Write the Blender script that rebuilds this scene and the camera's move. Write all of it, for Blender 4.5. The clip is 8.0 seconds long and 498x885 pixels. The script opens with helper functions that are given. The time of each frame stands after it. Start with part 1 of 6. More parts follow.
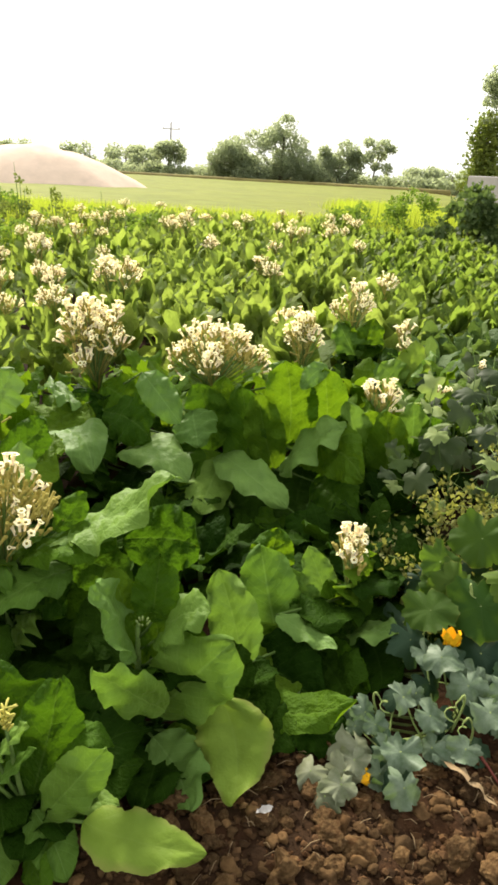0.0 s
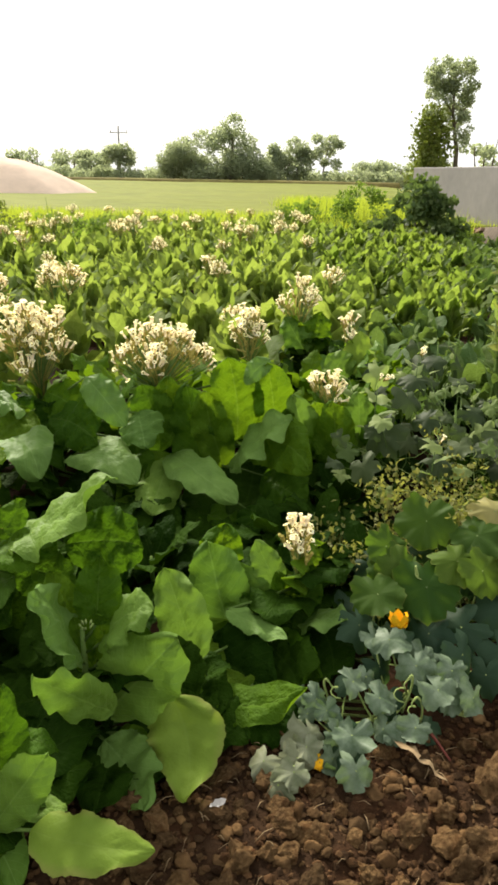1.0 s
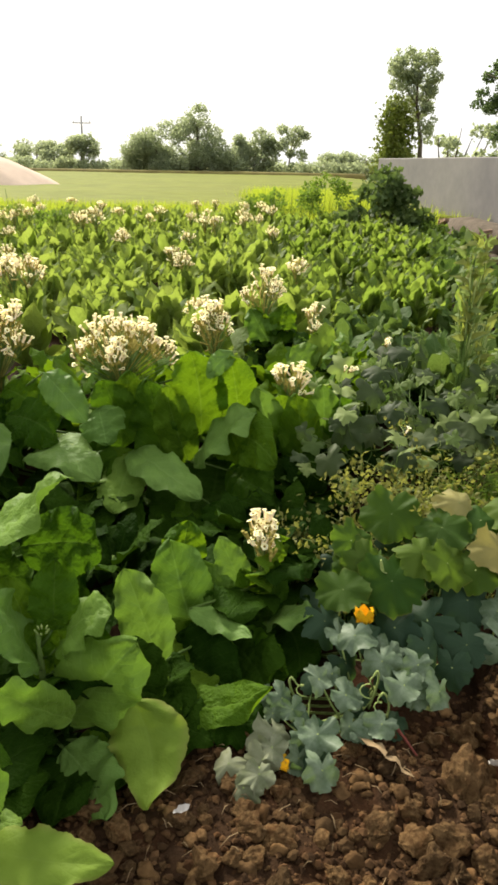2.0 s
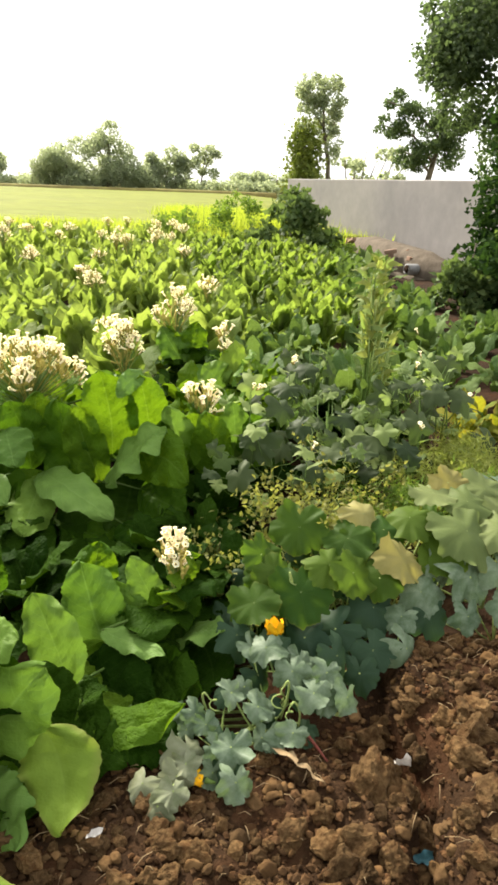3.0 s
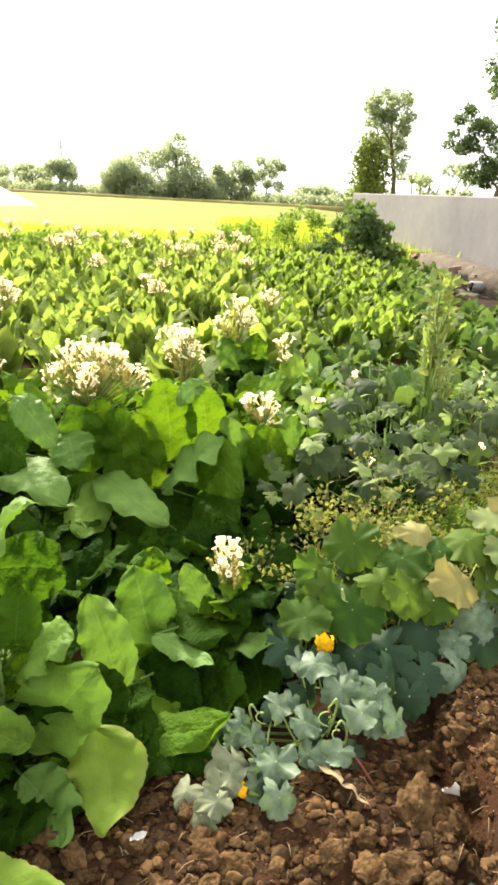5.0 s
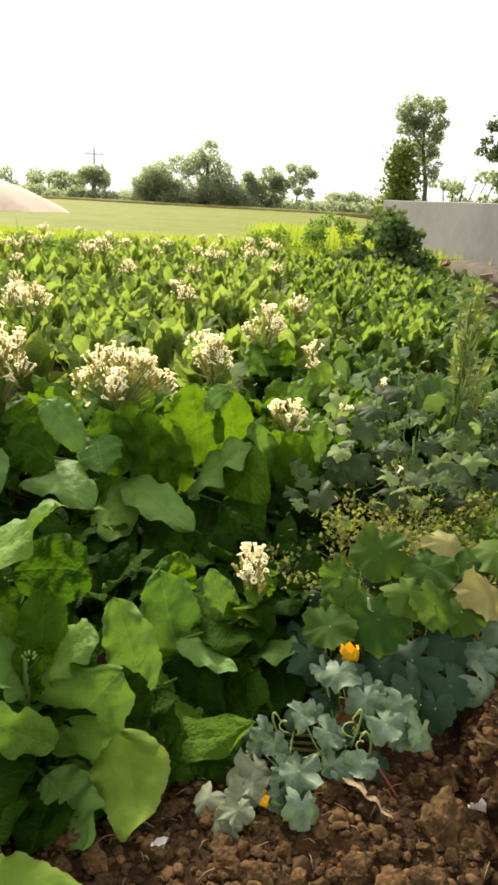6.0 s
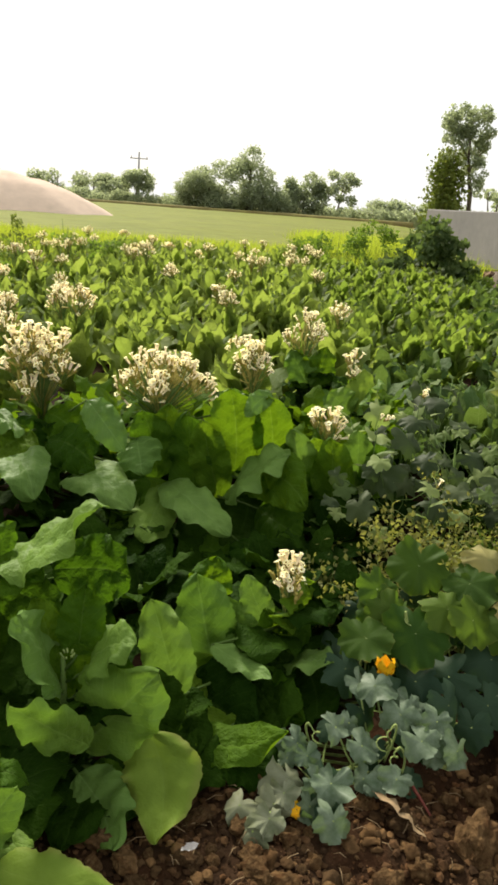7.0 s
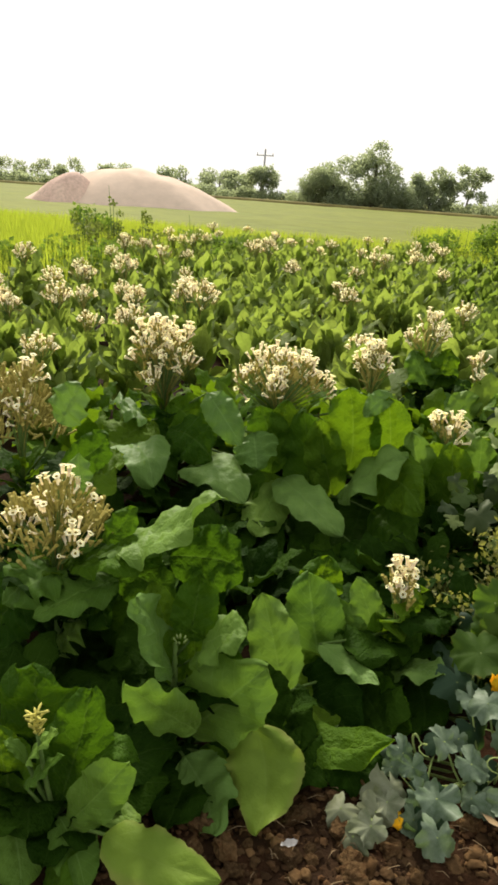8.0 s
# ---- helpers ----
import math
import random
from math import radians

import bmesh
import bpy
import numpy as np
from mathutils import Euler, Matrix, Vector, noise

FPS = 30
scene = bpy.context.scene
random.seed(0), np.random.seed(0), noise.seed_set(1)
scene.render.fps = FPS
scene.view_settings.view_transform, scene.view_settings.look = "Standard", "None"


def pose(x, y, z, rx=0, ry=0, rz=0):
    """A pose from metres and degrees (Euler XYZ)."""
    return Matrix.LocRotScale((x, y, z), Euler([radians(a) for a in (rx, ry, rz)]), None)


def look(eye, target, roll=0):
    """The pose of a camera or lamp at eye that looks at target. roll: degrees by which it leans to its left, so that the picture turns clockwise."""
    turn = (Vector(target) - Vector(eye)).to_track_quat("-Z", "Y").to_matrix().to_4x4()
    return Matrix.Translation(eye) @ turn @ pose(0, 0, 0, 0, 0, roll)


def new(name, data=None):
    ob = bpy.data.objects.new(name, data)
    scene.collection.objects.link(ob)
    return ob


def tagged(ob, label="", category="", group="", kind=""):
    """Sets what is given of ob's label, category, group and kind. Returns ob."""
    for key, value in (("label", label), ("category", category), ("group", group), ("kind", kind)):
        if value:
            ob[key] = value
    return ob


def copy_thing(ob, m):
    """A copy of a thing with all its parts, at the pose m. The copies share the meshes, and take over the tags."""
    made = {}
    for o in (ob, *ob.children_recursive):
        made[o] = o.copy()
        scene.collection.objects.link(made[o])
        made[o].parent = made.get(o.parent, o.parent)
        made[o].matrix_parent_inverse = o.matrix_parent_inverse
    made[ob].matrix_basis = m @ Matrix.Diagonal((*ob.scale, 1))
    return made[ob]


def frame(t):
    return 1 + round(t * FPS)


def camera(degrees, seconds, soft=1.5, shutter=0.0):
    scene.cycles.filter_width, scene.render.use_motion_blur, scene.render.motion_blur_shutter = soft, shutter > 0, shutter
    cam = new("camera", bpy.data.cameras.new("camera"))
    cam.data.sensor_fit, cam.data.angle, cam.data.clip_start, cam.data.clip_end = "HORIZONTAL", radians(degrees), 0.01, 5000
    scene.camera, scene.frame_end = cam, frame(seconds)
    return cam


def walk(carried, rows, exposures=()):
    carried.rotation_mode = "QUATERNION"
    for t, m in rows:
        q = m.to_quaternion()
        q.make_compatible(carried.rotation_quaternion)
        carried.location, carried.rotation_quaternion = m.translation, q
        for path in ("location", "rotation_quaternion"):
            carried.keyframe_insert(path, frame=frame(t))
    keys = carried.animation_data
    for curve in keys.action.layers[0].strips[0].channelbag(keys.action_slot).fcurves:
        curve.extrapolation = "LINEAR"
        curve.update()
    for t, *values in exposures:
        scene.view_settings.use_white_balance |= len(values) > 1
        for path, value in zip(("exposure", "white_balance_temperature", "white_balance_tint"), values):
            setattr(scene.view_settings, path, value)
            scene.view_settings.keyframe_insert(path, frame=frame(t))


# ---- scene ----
cam = camera(39.4, 8.0, soft=3.0)
PATH = [
    (0, (0.06, 0.009, 1.487), (0.002, 1.872, 0.763), 3.3),
    (0.2, (0.089, 0.007, 1.483), (0.032, 1.879, 0.783), 1.7),
    (0.5, (0.132, 0.003, 1.477), (0.142, 1.874, 0.77), 0.6),
    (1, (0.145, 0.0, 1.479), (0.182, 1.865, 0.758), 1.0),
    (2.3, (0.192, 0.052, 1.47), (0.358, 1.901, 0.728), 0.3),
    (2.5, (0.202, 0.027, 1.475), (0.409, 1.88, 0.752), -0.1),
    (3, (0.206, 0.007, 1.494), (0.558, 1.85, 0.801), 2.1),
    (3.5, (0.218, -0.003, 1.495), (0.609, 1.839, 0.821), 0.2),
    (4, (0.224, -0.002, 1.5), (0.596, 1.834, 0.801), 1.0),
    (4.5, (0.211, 0.006, 1.496), (0.515, 1.849, 0.782), 2.0),
    (5, (0.188, 0.004, 1.5), (0.39, 1.878, 0.831), 3.1),
    (5.2, (0.194, 0.009, 1.497), (0.365, 1.882, 0.818), 2.8),
    (6.5, (0.175, 0.009, 1.498), (0.261, 1.9, 0.853), 3.8),
    (7, (0.161, 0.014, 1.498), (0.19, 1.906, 0.851), 4.2),
    (7.5, (0.154, 0.012, 1.498), (0.106, 1.9, 0.841), 4.5),
    (7.8, (0.143, 0.014, 1.497), (-0.071, 1.887, 0.828), 4.6),
    (8, (0.135, 0.016, 1.496), (-0.149, 1.877, 0.819), 4.1),
]
walk(cam, [(t, look(eye, target, roll)) for t, eye, target, roll in PATH],
     [(0, 1), (0.5, 0.78), (1, 0.8), (2.5, 0.74), (2.8, 1), (3.3, 1.58), (4.5, 1.66), (5, 1.68), (5.3, 1.5), (6.5, 0.64), (7, 0.52), (8, 0.46)])


# ---- world, sun, exposure ----
SUN_AZ, SUN_EL = radians(-24), radians(35)
world = bpy.data.worlds.new("world")
scene.world = world
world.use_nodes = True
wt = world.node_tree
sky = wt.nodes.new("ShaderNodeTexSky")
sky.sky_type, sky.sun_disc = "NISHITA", False
sky.sun_elevation, sky.sun_rotation = SUN_EL, SUN_AZ
sky.air_density, sky.dust_density = 1.2, 4.0
# thin white cloud over the clear sky
veil = wt.nodes.new("ShaderNodeMix")
veil.data_type = "RGBA"
veil.inputs["Factor"].default_value = 0.88
veil.inputs["B"].default_value = (6.6, 6.6, 6.5, 1)
wt.links.new(sky.outputs["Color"], veil.inputs["A"])
wt.links.new(veil.outputs["Result"], wt.nodes["Background"].inputs["Color"])
wt.nodes["Background"].inputs["Strength"].default_value = 0.12
sun = new("sun", bpy.data.lights.new("sun", "SUN"))
sun.data.energy, sun.data.angle, sun.data.color = 5.0, radians(11), (1.0, 0.92, 0.79)
sun.matrix_world = look(
    (math.sin(SUN_AZ) * math.cos(SUN_EL) * 50, math.cos(SUN_AZ) * math.cos(SUN_EL) * 50, math.sin(SUN_EL) * 50), (0, 0, 0))


# ---- materials ----
def material(name):
    m = bpy.data.materials.new(name)
    m.use_nodes = True
    return m, m.node_tree, m.node_tree.nodes["Principled BSDF"]


def ramp(nt, source, stops):
    r = nt.nodes.new("ShaderNodeValToRGB")
    while len(r.color_ramp.elements) < len(stops):
        r.color_ramp.elements.new(0.5)
    for e, (at, col) in zip(r.color_ramp.elements, stops):
        e.position, e.color = at, (*col, 1)
    nt.links.new(source, r.inputs["Fac"])
    return r.outputs["Color"]


def blend(nt, kind, fac, a, b):
    n = nt.nodes.new("ShaderNodeMix")
    n.data_type, n.blend_type = "RGBA", kind
    for socket, v in (("Factor", fac), ("A", a), ("B", b)):
        if isinstance(v, (int, float)):
            n.inputs[socket].default_value = v
        elif isinstance(v, tuple):
            n.inputs[socket].default_value = (*v, 1)
        else:
            nt.links.new(v, n.inputs[socket])
    return n.outputs["Result"]


def calc(nt, op, a, b=0.0, c=0.0):
    n = nt.nodes.new("ShaderNodeMath")
    n.operation = op
    for i, v in enumerate((a, b, c)):
        if isinstance(v, (int, float)):
            n.inputs[i].default_value = v
        else:
            nt.links.new(v, n.inputs[i])
    return n.outputs[0]


def cloudy(nt, scale, detail=4, coord="Object", rough=0.6):
    tc = nt.nodes.new("ShaderNodeTexCoord")
    n = nt.nodes.new("ShaderNodeTexNoise")
    n.inputs["Scale"].default_value, n.inputs["Detail"].default_value = scale, detail
    n.inputs["Roughness"].default_value = rough
    nt.links.new(tc.outputs[coord], n.inputs["Vector"])
    return n.outputs["Fac"]


def bump(nt, bsdf, height, strength, distance):
    b = nt.nodes.new("ShaderNodeBump")
    b.inputs["Strength"].default_value, b.inputs["Distance"].default_value = strength, distance
    nt.links.new(height, b.inputs["Height"])
    nt.links.new(b.outputs["Normal"], bsdf.inputs["Normal"])
    return b.outputs["Normal"]


def leaf_material(name, dark, light, vein, through_col, rough=0.62, thin=0.35, veins=9.0, dust=None, island=False, edge=None, gloss=0.1, crinkle=1.0):
    """A leaf: two greens, ribs by the blade's own map, light that shines through."""
    m, nt, p = material(name)
    uv = nt.nodes.new("ShaderNodeUVMap")
    sep = nt.nodes.new("ShaderNodeSeparateXYZ")
    nt.links.new(uv.outputs["UV"], sep.inputs[0])
    across = calc(nt, "ABSOLUTE", calc(nt, "MULTIPLY_ADD", sep.outputs["X"], 2.0, -1.0))
    if island:
        rnd = nt.nodes.new("ShaderNodeNewGeometry").outputs["Random Per Island"]
    else:
        rnd = nt.nodes.new("ShaderNodeObjectInfo").outputs["Random"]
    col = ramp(nt, rnd, [(0.0, dark), (1.0, light)])
    patch = cloudy(nt, 9.0, 3)
    col = blend(nt, "MULTIPLY", 0.5, col, ramp(nt, patch, [(0.3, (0.55, 0.6, 0.5)), (0.7, (1.25, 1.2, 1.1))]))
    if dust:
        fleck = cloudy(nt, 30.0, 6, rough=0.62)
        col = blend(nt, "MIX", ramp(nt, fleck, [(0.4, (0, 0, 0)), (0.66, (0.42, 0.42, 0.42))]), col, dust)
    if edge:
        rim = calc(nt, "POWER", across, 3.0) if veins > 1 else calc(nt, "MULTIPLY", calc(nt, "POWER", sep.outputs["Y"], 9.0), 0.55)
        spot = calc(nt, "MULTIPLY", rim, cloudy(nt, 14.0, 3))
        col = blend(nt, "MIX", ramp(nt, spot, [(0.2, (0, 0, 0)), (0.55, (0.8, 0.8, 0.8))]), col, edge)
    slant = calc(nt, "FRACT", calc(nt, "MULTIPLY_ADD", sep.outputs["Y"], veins, calc(nt, "MULTIPLY", across, -2.4)))
    rib = calc(nt, "SUBTRACT", 1.0 if veins > 1 else -5.0, calc(nt, "MULTIPLY", calc(nt, "ABSOLUTE", calc(nt, "SUBTRACT", slant, 0.5)), 12.0))
    mid = calc(nt, "SUBTRACT", 1.0, calc(nt, "MULTIPLY", across, 18.0))
    ribs = calc(nt, "MAXIMUM", calc(nt, "MULTIPLY", calc(nt, "MAXIMUM", rib, 0.0), 0.45), calc(nt, "MAXIMUM", mid, 0.0))
    col = blend(nt, "MIX", calc(nt, "MULTIPLY", ribs, (0.15 if edge else 0.4) if veins > 1 else 0.05), col, vein)
    if veins > 1:
        fine = calc(nt, "ADD", calc(nt, "MULTIPLY", cloudy(nt, 95.0, 3), 0.6), calc(nt, "MULTIPLY", cloudy(nt, 42.0, 2), 1.6))
        nrm = bump(nt, p, calc(nt, "MULTIPLY_ADD", ribs, -0.25, fine), 0.9 * crinkle, 0.008)
    else:
        fine = calc(nt, "ADD", cloudy(nt, 90.0, 3), calc(nt, "MULTIPLY", cloudy(nt, 34.0, 2), 0.5))
        nrm = bump(nt, p, calc(nt, "MULTIPLY_ADD", ribs, -0.15, fine), 0.4, 0.003)
    nt.links.new(col, p.inputs["Base Color"])
    p.inputs["Roughness"].default_value = rough
    p.inputs["Specular IOR Level"].default_value = gloss
    tr = nt.nodes.new("ShaderNodeBsdfTranslucent")
    nt.links.new(blend(nt, "MULTIPLY", 1.0, blend(nt, "MIX", 0.55, col, through_col), (1.6, 1.6, 1.2)), tr.inputs["Color"])
    nt.links.new(nrm, tr.inputs["Normal"])
    mix = nt.nodes.new("ShaderNodeMixShader")
    mix.inputs[0].default_value = thin
    nt.links.new(p.outputs[0], mix.inputs[1])
    nt.links.new(tr.outputs[0], mix.inputs[2])
    nt.links.new(mix.outputs[0], nt.nodes["Material Output"].inputs["Surface"])
    return m


def plain(name, a, b, scale=20.0, rough=0.8, relief=0.4, depth=0.01, fleck=None, grain=0.6, island=False, spread=(0.8, 1.15)):
    """Two tones by noise at two scales, with relief."""
    m, nt, p = material(name)
    big, small = cloudy(nt, scale, 5), cloudy(nt, scale * 9, 4)
    col = ramp(nt, big, [(0.3, a), (0.7, b)])
    col = blend(nt, "MULTIPLY", grain, col, ramp(nt, small, [(0.25, (0.6, 0.6, 0.6)), (0.75, (1.3, 1.3, 1.3))]))
    if fleck:
        col = blend(nt, "MIX", ramp(nt, cloudy(nt, scale * 0.35, 3), [(0.5, (0, 0, 0)), (0.7, (0.8, 0.8, 0.8))]), col, fleck)
    rnd = nt.nodes.new("ShaderNodeNewGeometry").outputs["Random Per Island"] if island else nt.nodes.new("ShaderNodeObjectInfo").outputs["Random"]
    col = blend(nt, "MULTIPLY", 1.0, col, ramp(nt, rnd, [(0.0, (spread[0],) * 3), (1.0, (spread[1], spread[1] * 0.97, spread[1] * 0.92))]))
    nt.links.new(col, p.inputs["Base Color"])
    p.inputs["Roughness"].default_value = rough
    p.inputs["Specular IOR Level"].default_value = 0.08
    bump(nt, p, calc(nt, "MULTIPLY_ADD", small, 0.4, big), relief, depth)
    return m


GREEN = leaf_material("tobacco_leaf_green", (0.0214, 0.06, 0.0035), (0.0535, 0.112, 0.007), (0.107, 0.17, 0.035), (0.0856, 0.18, 0.007), thin=0.3, gloss=0.05)
# near-black copy of the leaf green, with the shade between plants put into it
SHADE_GREEN = leaf_material("tobacco_leaf_shade_green", (0.009, 0.026, 0.0018), (0.021, 0.048, 0.0035), (0.04, 0.08, 0.012), (0.03, 0.07, 0.003), thin=0.15, gloss=0.02)
# paler copies of the leaf green: sky light and sheen put into the colour
LIT_GREEN = leaf_material("tobacco_leaf_lit", (0.0723, 0.1456, 0.0188), (0.1349, 0.2212, 0.0363), (0.1927, 0.3027, 0.0726), (0.1253, 0.2328, 0.0232), crinkle=0.55, thin=0.24, rough=0.55, gloss=0.08)
SHEEN_GREEN = leaf_material("tobacco_leaf_sheen", (0.0885, 0.166, 0.0326), (0.135, 0.2246, 0.0494), (0.1856, 0.293, 0.087), (0.1264, 0.2539, 0.0254), crinkle=0.45, thin=0.2, rough=0.55, gloss=0.1)
YELLOW = leaf_material("tobacco_leaf_yellow", (0.1468, 0.2282, 0.029), (0.1835, 0.2633, 0.0343), (0.2202, 0.2985, 0.0686), (0.1908, 0.2896, 0.0211), crinkle=0.3, thin=0.3,
                       edge=(0.2, 0.22, 0.05))
FIELD = leaf_material("tobacco_leaf_field", (0.1129, 0.1795, 0.0382), (0.2053, 0.2617, 0.0638), (0.2667, 0.3181, 0.1105), (0.2257, 0.2873, 0.0467), thin=0.5)
FRESH = leaf_material("tobacco_leaf_fresh", (0.0611, 0.1171, 0.0227), (0.1547, 0.203, 0.0455), (0.2035, 0.2498, 0.1135), (0.1791, 0.2498, 0.034), thin=0.56)
YOUNG = leaf_material("tobacco_leaf_young", (0.05, 0.1, 0.024), (0.115, 0.17, 0.048), (0.17, 0.23, 0.1), (0.13, 0.2, 0.035), thin=0.28)
YELLOWED = leaf_material("tobacco_leaf_yellowed", (0.075, 0.1296, 0.0135), (0.2475, 0.2376, 0.03), (0.3375, 0.3024, 0.12), (0.3, 0.288, 0.015), thin=0.4, edge=(0.3375, 0.2376, 0.0375))
GOURD_BLUE = leaf_material("gourd_leaf_blue_green", (0.0506, 0.0861, 0.0438), (0.1011, 0.142, 0.0796), (0.1685, 0.2153, 0.1352), (0.1348, 0.2239, 0.0637), thin=0.2, rough=0.55, dust=(0.2527, 0.31, 0.2228), gloss=0.2, veins=0.01)
GOURD_BLEACH = leaf_material("gourd_leaf_bleached", (0.104, 0.124, 0.0675), (0.176, 0.192, 0.1125), (0.216, 0.224, 0.15), (0.16, 0.176, 0.075), thin=0.2, rough=0.6, dust=(0.288, 0.296, 0.21), gloss=0.12, veins=0.01)
# darkened gourd green: the shade among the vine leaves is put into the colour
GOURD_SHADED = leaf_material("gourd_leaf_shaded", (0.0179, 0.0389, 0.0218), (0.0382, 0.0693, 0.0382), (0.153, 0.1995, 0.1275), (0.1275, 0.252, 0.051), thin=0.25, veins=0.01)
GOURD_GREEN = leaf_material("gourd_leaf_green", (0.021, 0.0576, 0.0065), (0.0737, 0.1181, 0.0158), (0.1956, 0.2657, 0.1008), (0.1655, 0.2804, 0.0216), veins=0.01, edge=(0.301, 0.2509, 0.0576))
GOURD_OLD = leaf_material("gourd_leaf_yellowed", (0.2214, 0.19, 0.0625), (0.2788, 0.2565, 0.1), (0.2952, 0.2755, 0.15), (0.2624, 0.228, 0.0375), veins=0.01, edge=(0.2952, 0.19, 0.0875))
COTTON = leaf_material("lobed_leaf_grey_green", (0.0194, 0.0348, 0.0123), (0.0619, 0.083, 0.0329), (0.0972, 0.1245, 0.0549), (0.0619, 0.1079, 0.0171), thin=0.22, rough=0.6, gloss=0.12, veins=0.01)
WEED_PALE = leaf_material("lobed_leaf_pale", (0.096, 0.145, 0.045), (0.24, 0.29, 0.105), (0.32, 0.3625, 0.195), (0.256, 0.377, 0.06), thin=0.3, veins=0.01)
WEED = leaf_material("weed_leaf", (0.063, 0.117, 0.0225), (0.1485, 0.207, 0.045), (0.18, 0.252, 0.09), (0.225, 0.342, 0.036), island=True, veins=0.01)
PEA = leaf_material("pea_leaf_yellowish", (0.1004, 0.1072, 0.0294), (0.2093, 0.2063, 0.0665), (0.3348, 0.33, 0.14), (0.2846, 0.297, 0.056), island=True, veins=0.01)
FEATHER = leaf_material("feathery_weed_leaf", (0.13, 0.155, 0.04), (0.25, 0.265, 0.085), (0.32, 0.37, 0.1), (0.32, 0.38, 0.07), island=True, thin=0.4, veins=0.01)
GRASS = leaf_material("grass_blade", (0.19, 0.235, 0.028), (0.31, 0.335, 0.05), (0.32, 0.37, 0.1), (0.36, 0.45, 0.04), island=True, thin=0.45, veins=0.01)
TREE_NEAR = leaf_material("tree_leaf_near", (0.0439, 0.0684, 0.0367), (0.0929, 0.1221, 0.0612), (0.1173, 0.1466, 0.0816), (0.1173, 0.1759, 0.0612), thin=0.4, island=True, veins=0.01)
# far foliage lifted to pale grey-green: the distance haze is in the colour
TREE_HAZED = leaf_material("tree_leaf_hazed", (0.18, 0.215, 0.165), (0.26, 0.29, 0.22), (0.25, 0.28, 0.2), (0.3, 0.34, 0.22), thin=0.6, island=True, veins=0.01)
IVY = leaf_material("creeper_leaf", (0.09, 0.12, 0.03), (0.17, 0.19, 0.05), (0.18, 0.2, 0.08), (0.2, 0.26, 0.04), island=True, veins=0.01)
BUSH = leaf_material("bush_leaf_dark", (0.009, 0.0225, 0.0067), (0.0285, 0.054, 0.015), (0.0675, 0.105, 0.0375), (0.045, 0.0975, 0.015), thin=0.22, gloss=0.02, island=True, veins=0.01)
BUSH_MID = leaf_material("bush_leaf_mid", (0.0517, 0.0897, 0.0336), (0.1323, 0.1782, 0.066), (0.1725, 0.2185, 0.108), (0.1495, 0.2185, 0.048), thin=0.3, island=True, veins=0.01)
GOURD_PALE = leaf_material("gourd_leaf_pale", (0.096, 0.1292, 0.042), (0.152, 0.1824, 0.07), (0.208, 0.2432, 0.126), (0.16, 0.2128, 0.056), thin=0.25, veins=0.01, edge=(0.24, 0.2204, 0.084))
STEM = plain("green_stem", (0.09, 0.16, 0.035), (0.15, 0.224, 0.056), 30, 0.6, 0.3, 0.002)
STALK = plain("leaf_stalk_green", (0.05, 0.095, 0.018), (0.1, 0.16, 0.035), 30, 0.6, 0.3, 0.002)
VINE = plain("pale_vine", (0.2, 0.28, 0.08), (0.32, 0.39, 0.13), 40, 0.5, 0.2, 0.002)
BARK = plain("bark", (0.09, 0.075, 0.06), (0.2, 0.17, 0.13), 6, 0.9, 0.8, 0.03)
CREAM = leaf_material("cream_petal", (0.84, 0.79, 0.74), (0.93, 0.9, 0.87), (0.88, 0.85, 0.8), (0.97, 0.94, 0.9), thin=0.6, veins=0.01)
TUBE = leaf_material("floret_tube", (0.8, 0.7, 0.64), (0.9, 0.82, 0.77), (0.88, 0.81, 0.76), (0.94, 0.87, 0.82), thin=0.4, veins=0.01)
CALYX = plain("olive_gold_calyx", (0.23, 0.205, 0.045), (0.4, 0.34, 0.09), 40, 0.7, 0.3, 0.002)
BUD = plain("yellow_bud", (0.42, 0.4, 0.08), (0.55, 0.5, 0.13), 40, 0.6, 0.2, 0.002)
GOLD = plain("golden_petal", (0.8, 0.42, 0.01), (0.85, 0.52, 0.02), 40, 0.5, 0.3, 0.003)
# brown soil, darker than its clods: shade under the crop put into the colour
SOIL = plain("shaded_brown_soil", (0.0155, 0.0084, 0.0041), (0.0408, 0.0218, 0.0104), 9, 0.95, 0.9, 0.02, fleck=(0.0437, 0.0177, 0.0068))
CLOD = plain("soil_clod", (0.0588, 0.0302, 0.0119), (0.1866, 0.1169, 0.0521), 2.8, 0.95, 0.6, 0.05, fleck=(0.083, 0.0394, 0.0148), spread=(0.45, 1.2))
CLOD_LOOSE = plain("loose_clod", (0.0542, 0.029, 0.0114), (0.1548, 0.0937, 0.042), 6, 0.95, 0.7, 0.02, fleck=(0.0774, 0.037, 0.0148), island=True, spread=(0.5, 1.35))
CRUMB = plain("soil_crumb", (0.0302, 0.015, 0.006), (0.098, 0.0568, 0.0272), 14, 0.95, 0.5, 0.005, fleck=(0.0528, 0.0228, 0.0089), island=True, spread=(0.4, 1.5))
EARTH = plain("field_earth", (0.15, 0.1215, 0.049), (0.24, 0.216, 0.07), 0.7, 0.95, 0.5, 0.05)
RICE = plain("ripening_crop", (0.1485, 0.1758, 0.0216), (0.1968, 0.2141, 0.0298), 0.12, 0.9, 1.0, 0.15, fleck=(0.1708, 0.1797, 0.0289))
SAND = plain("pink_sand", (0.7, 0.54, 0.42), (0.76, 0.6, 0.47), 0.25, 0.95, 0.2, 0.03, grain=0.25)
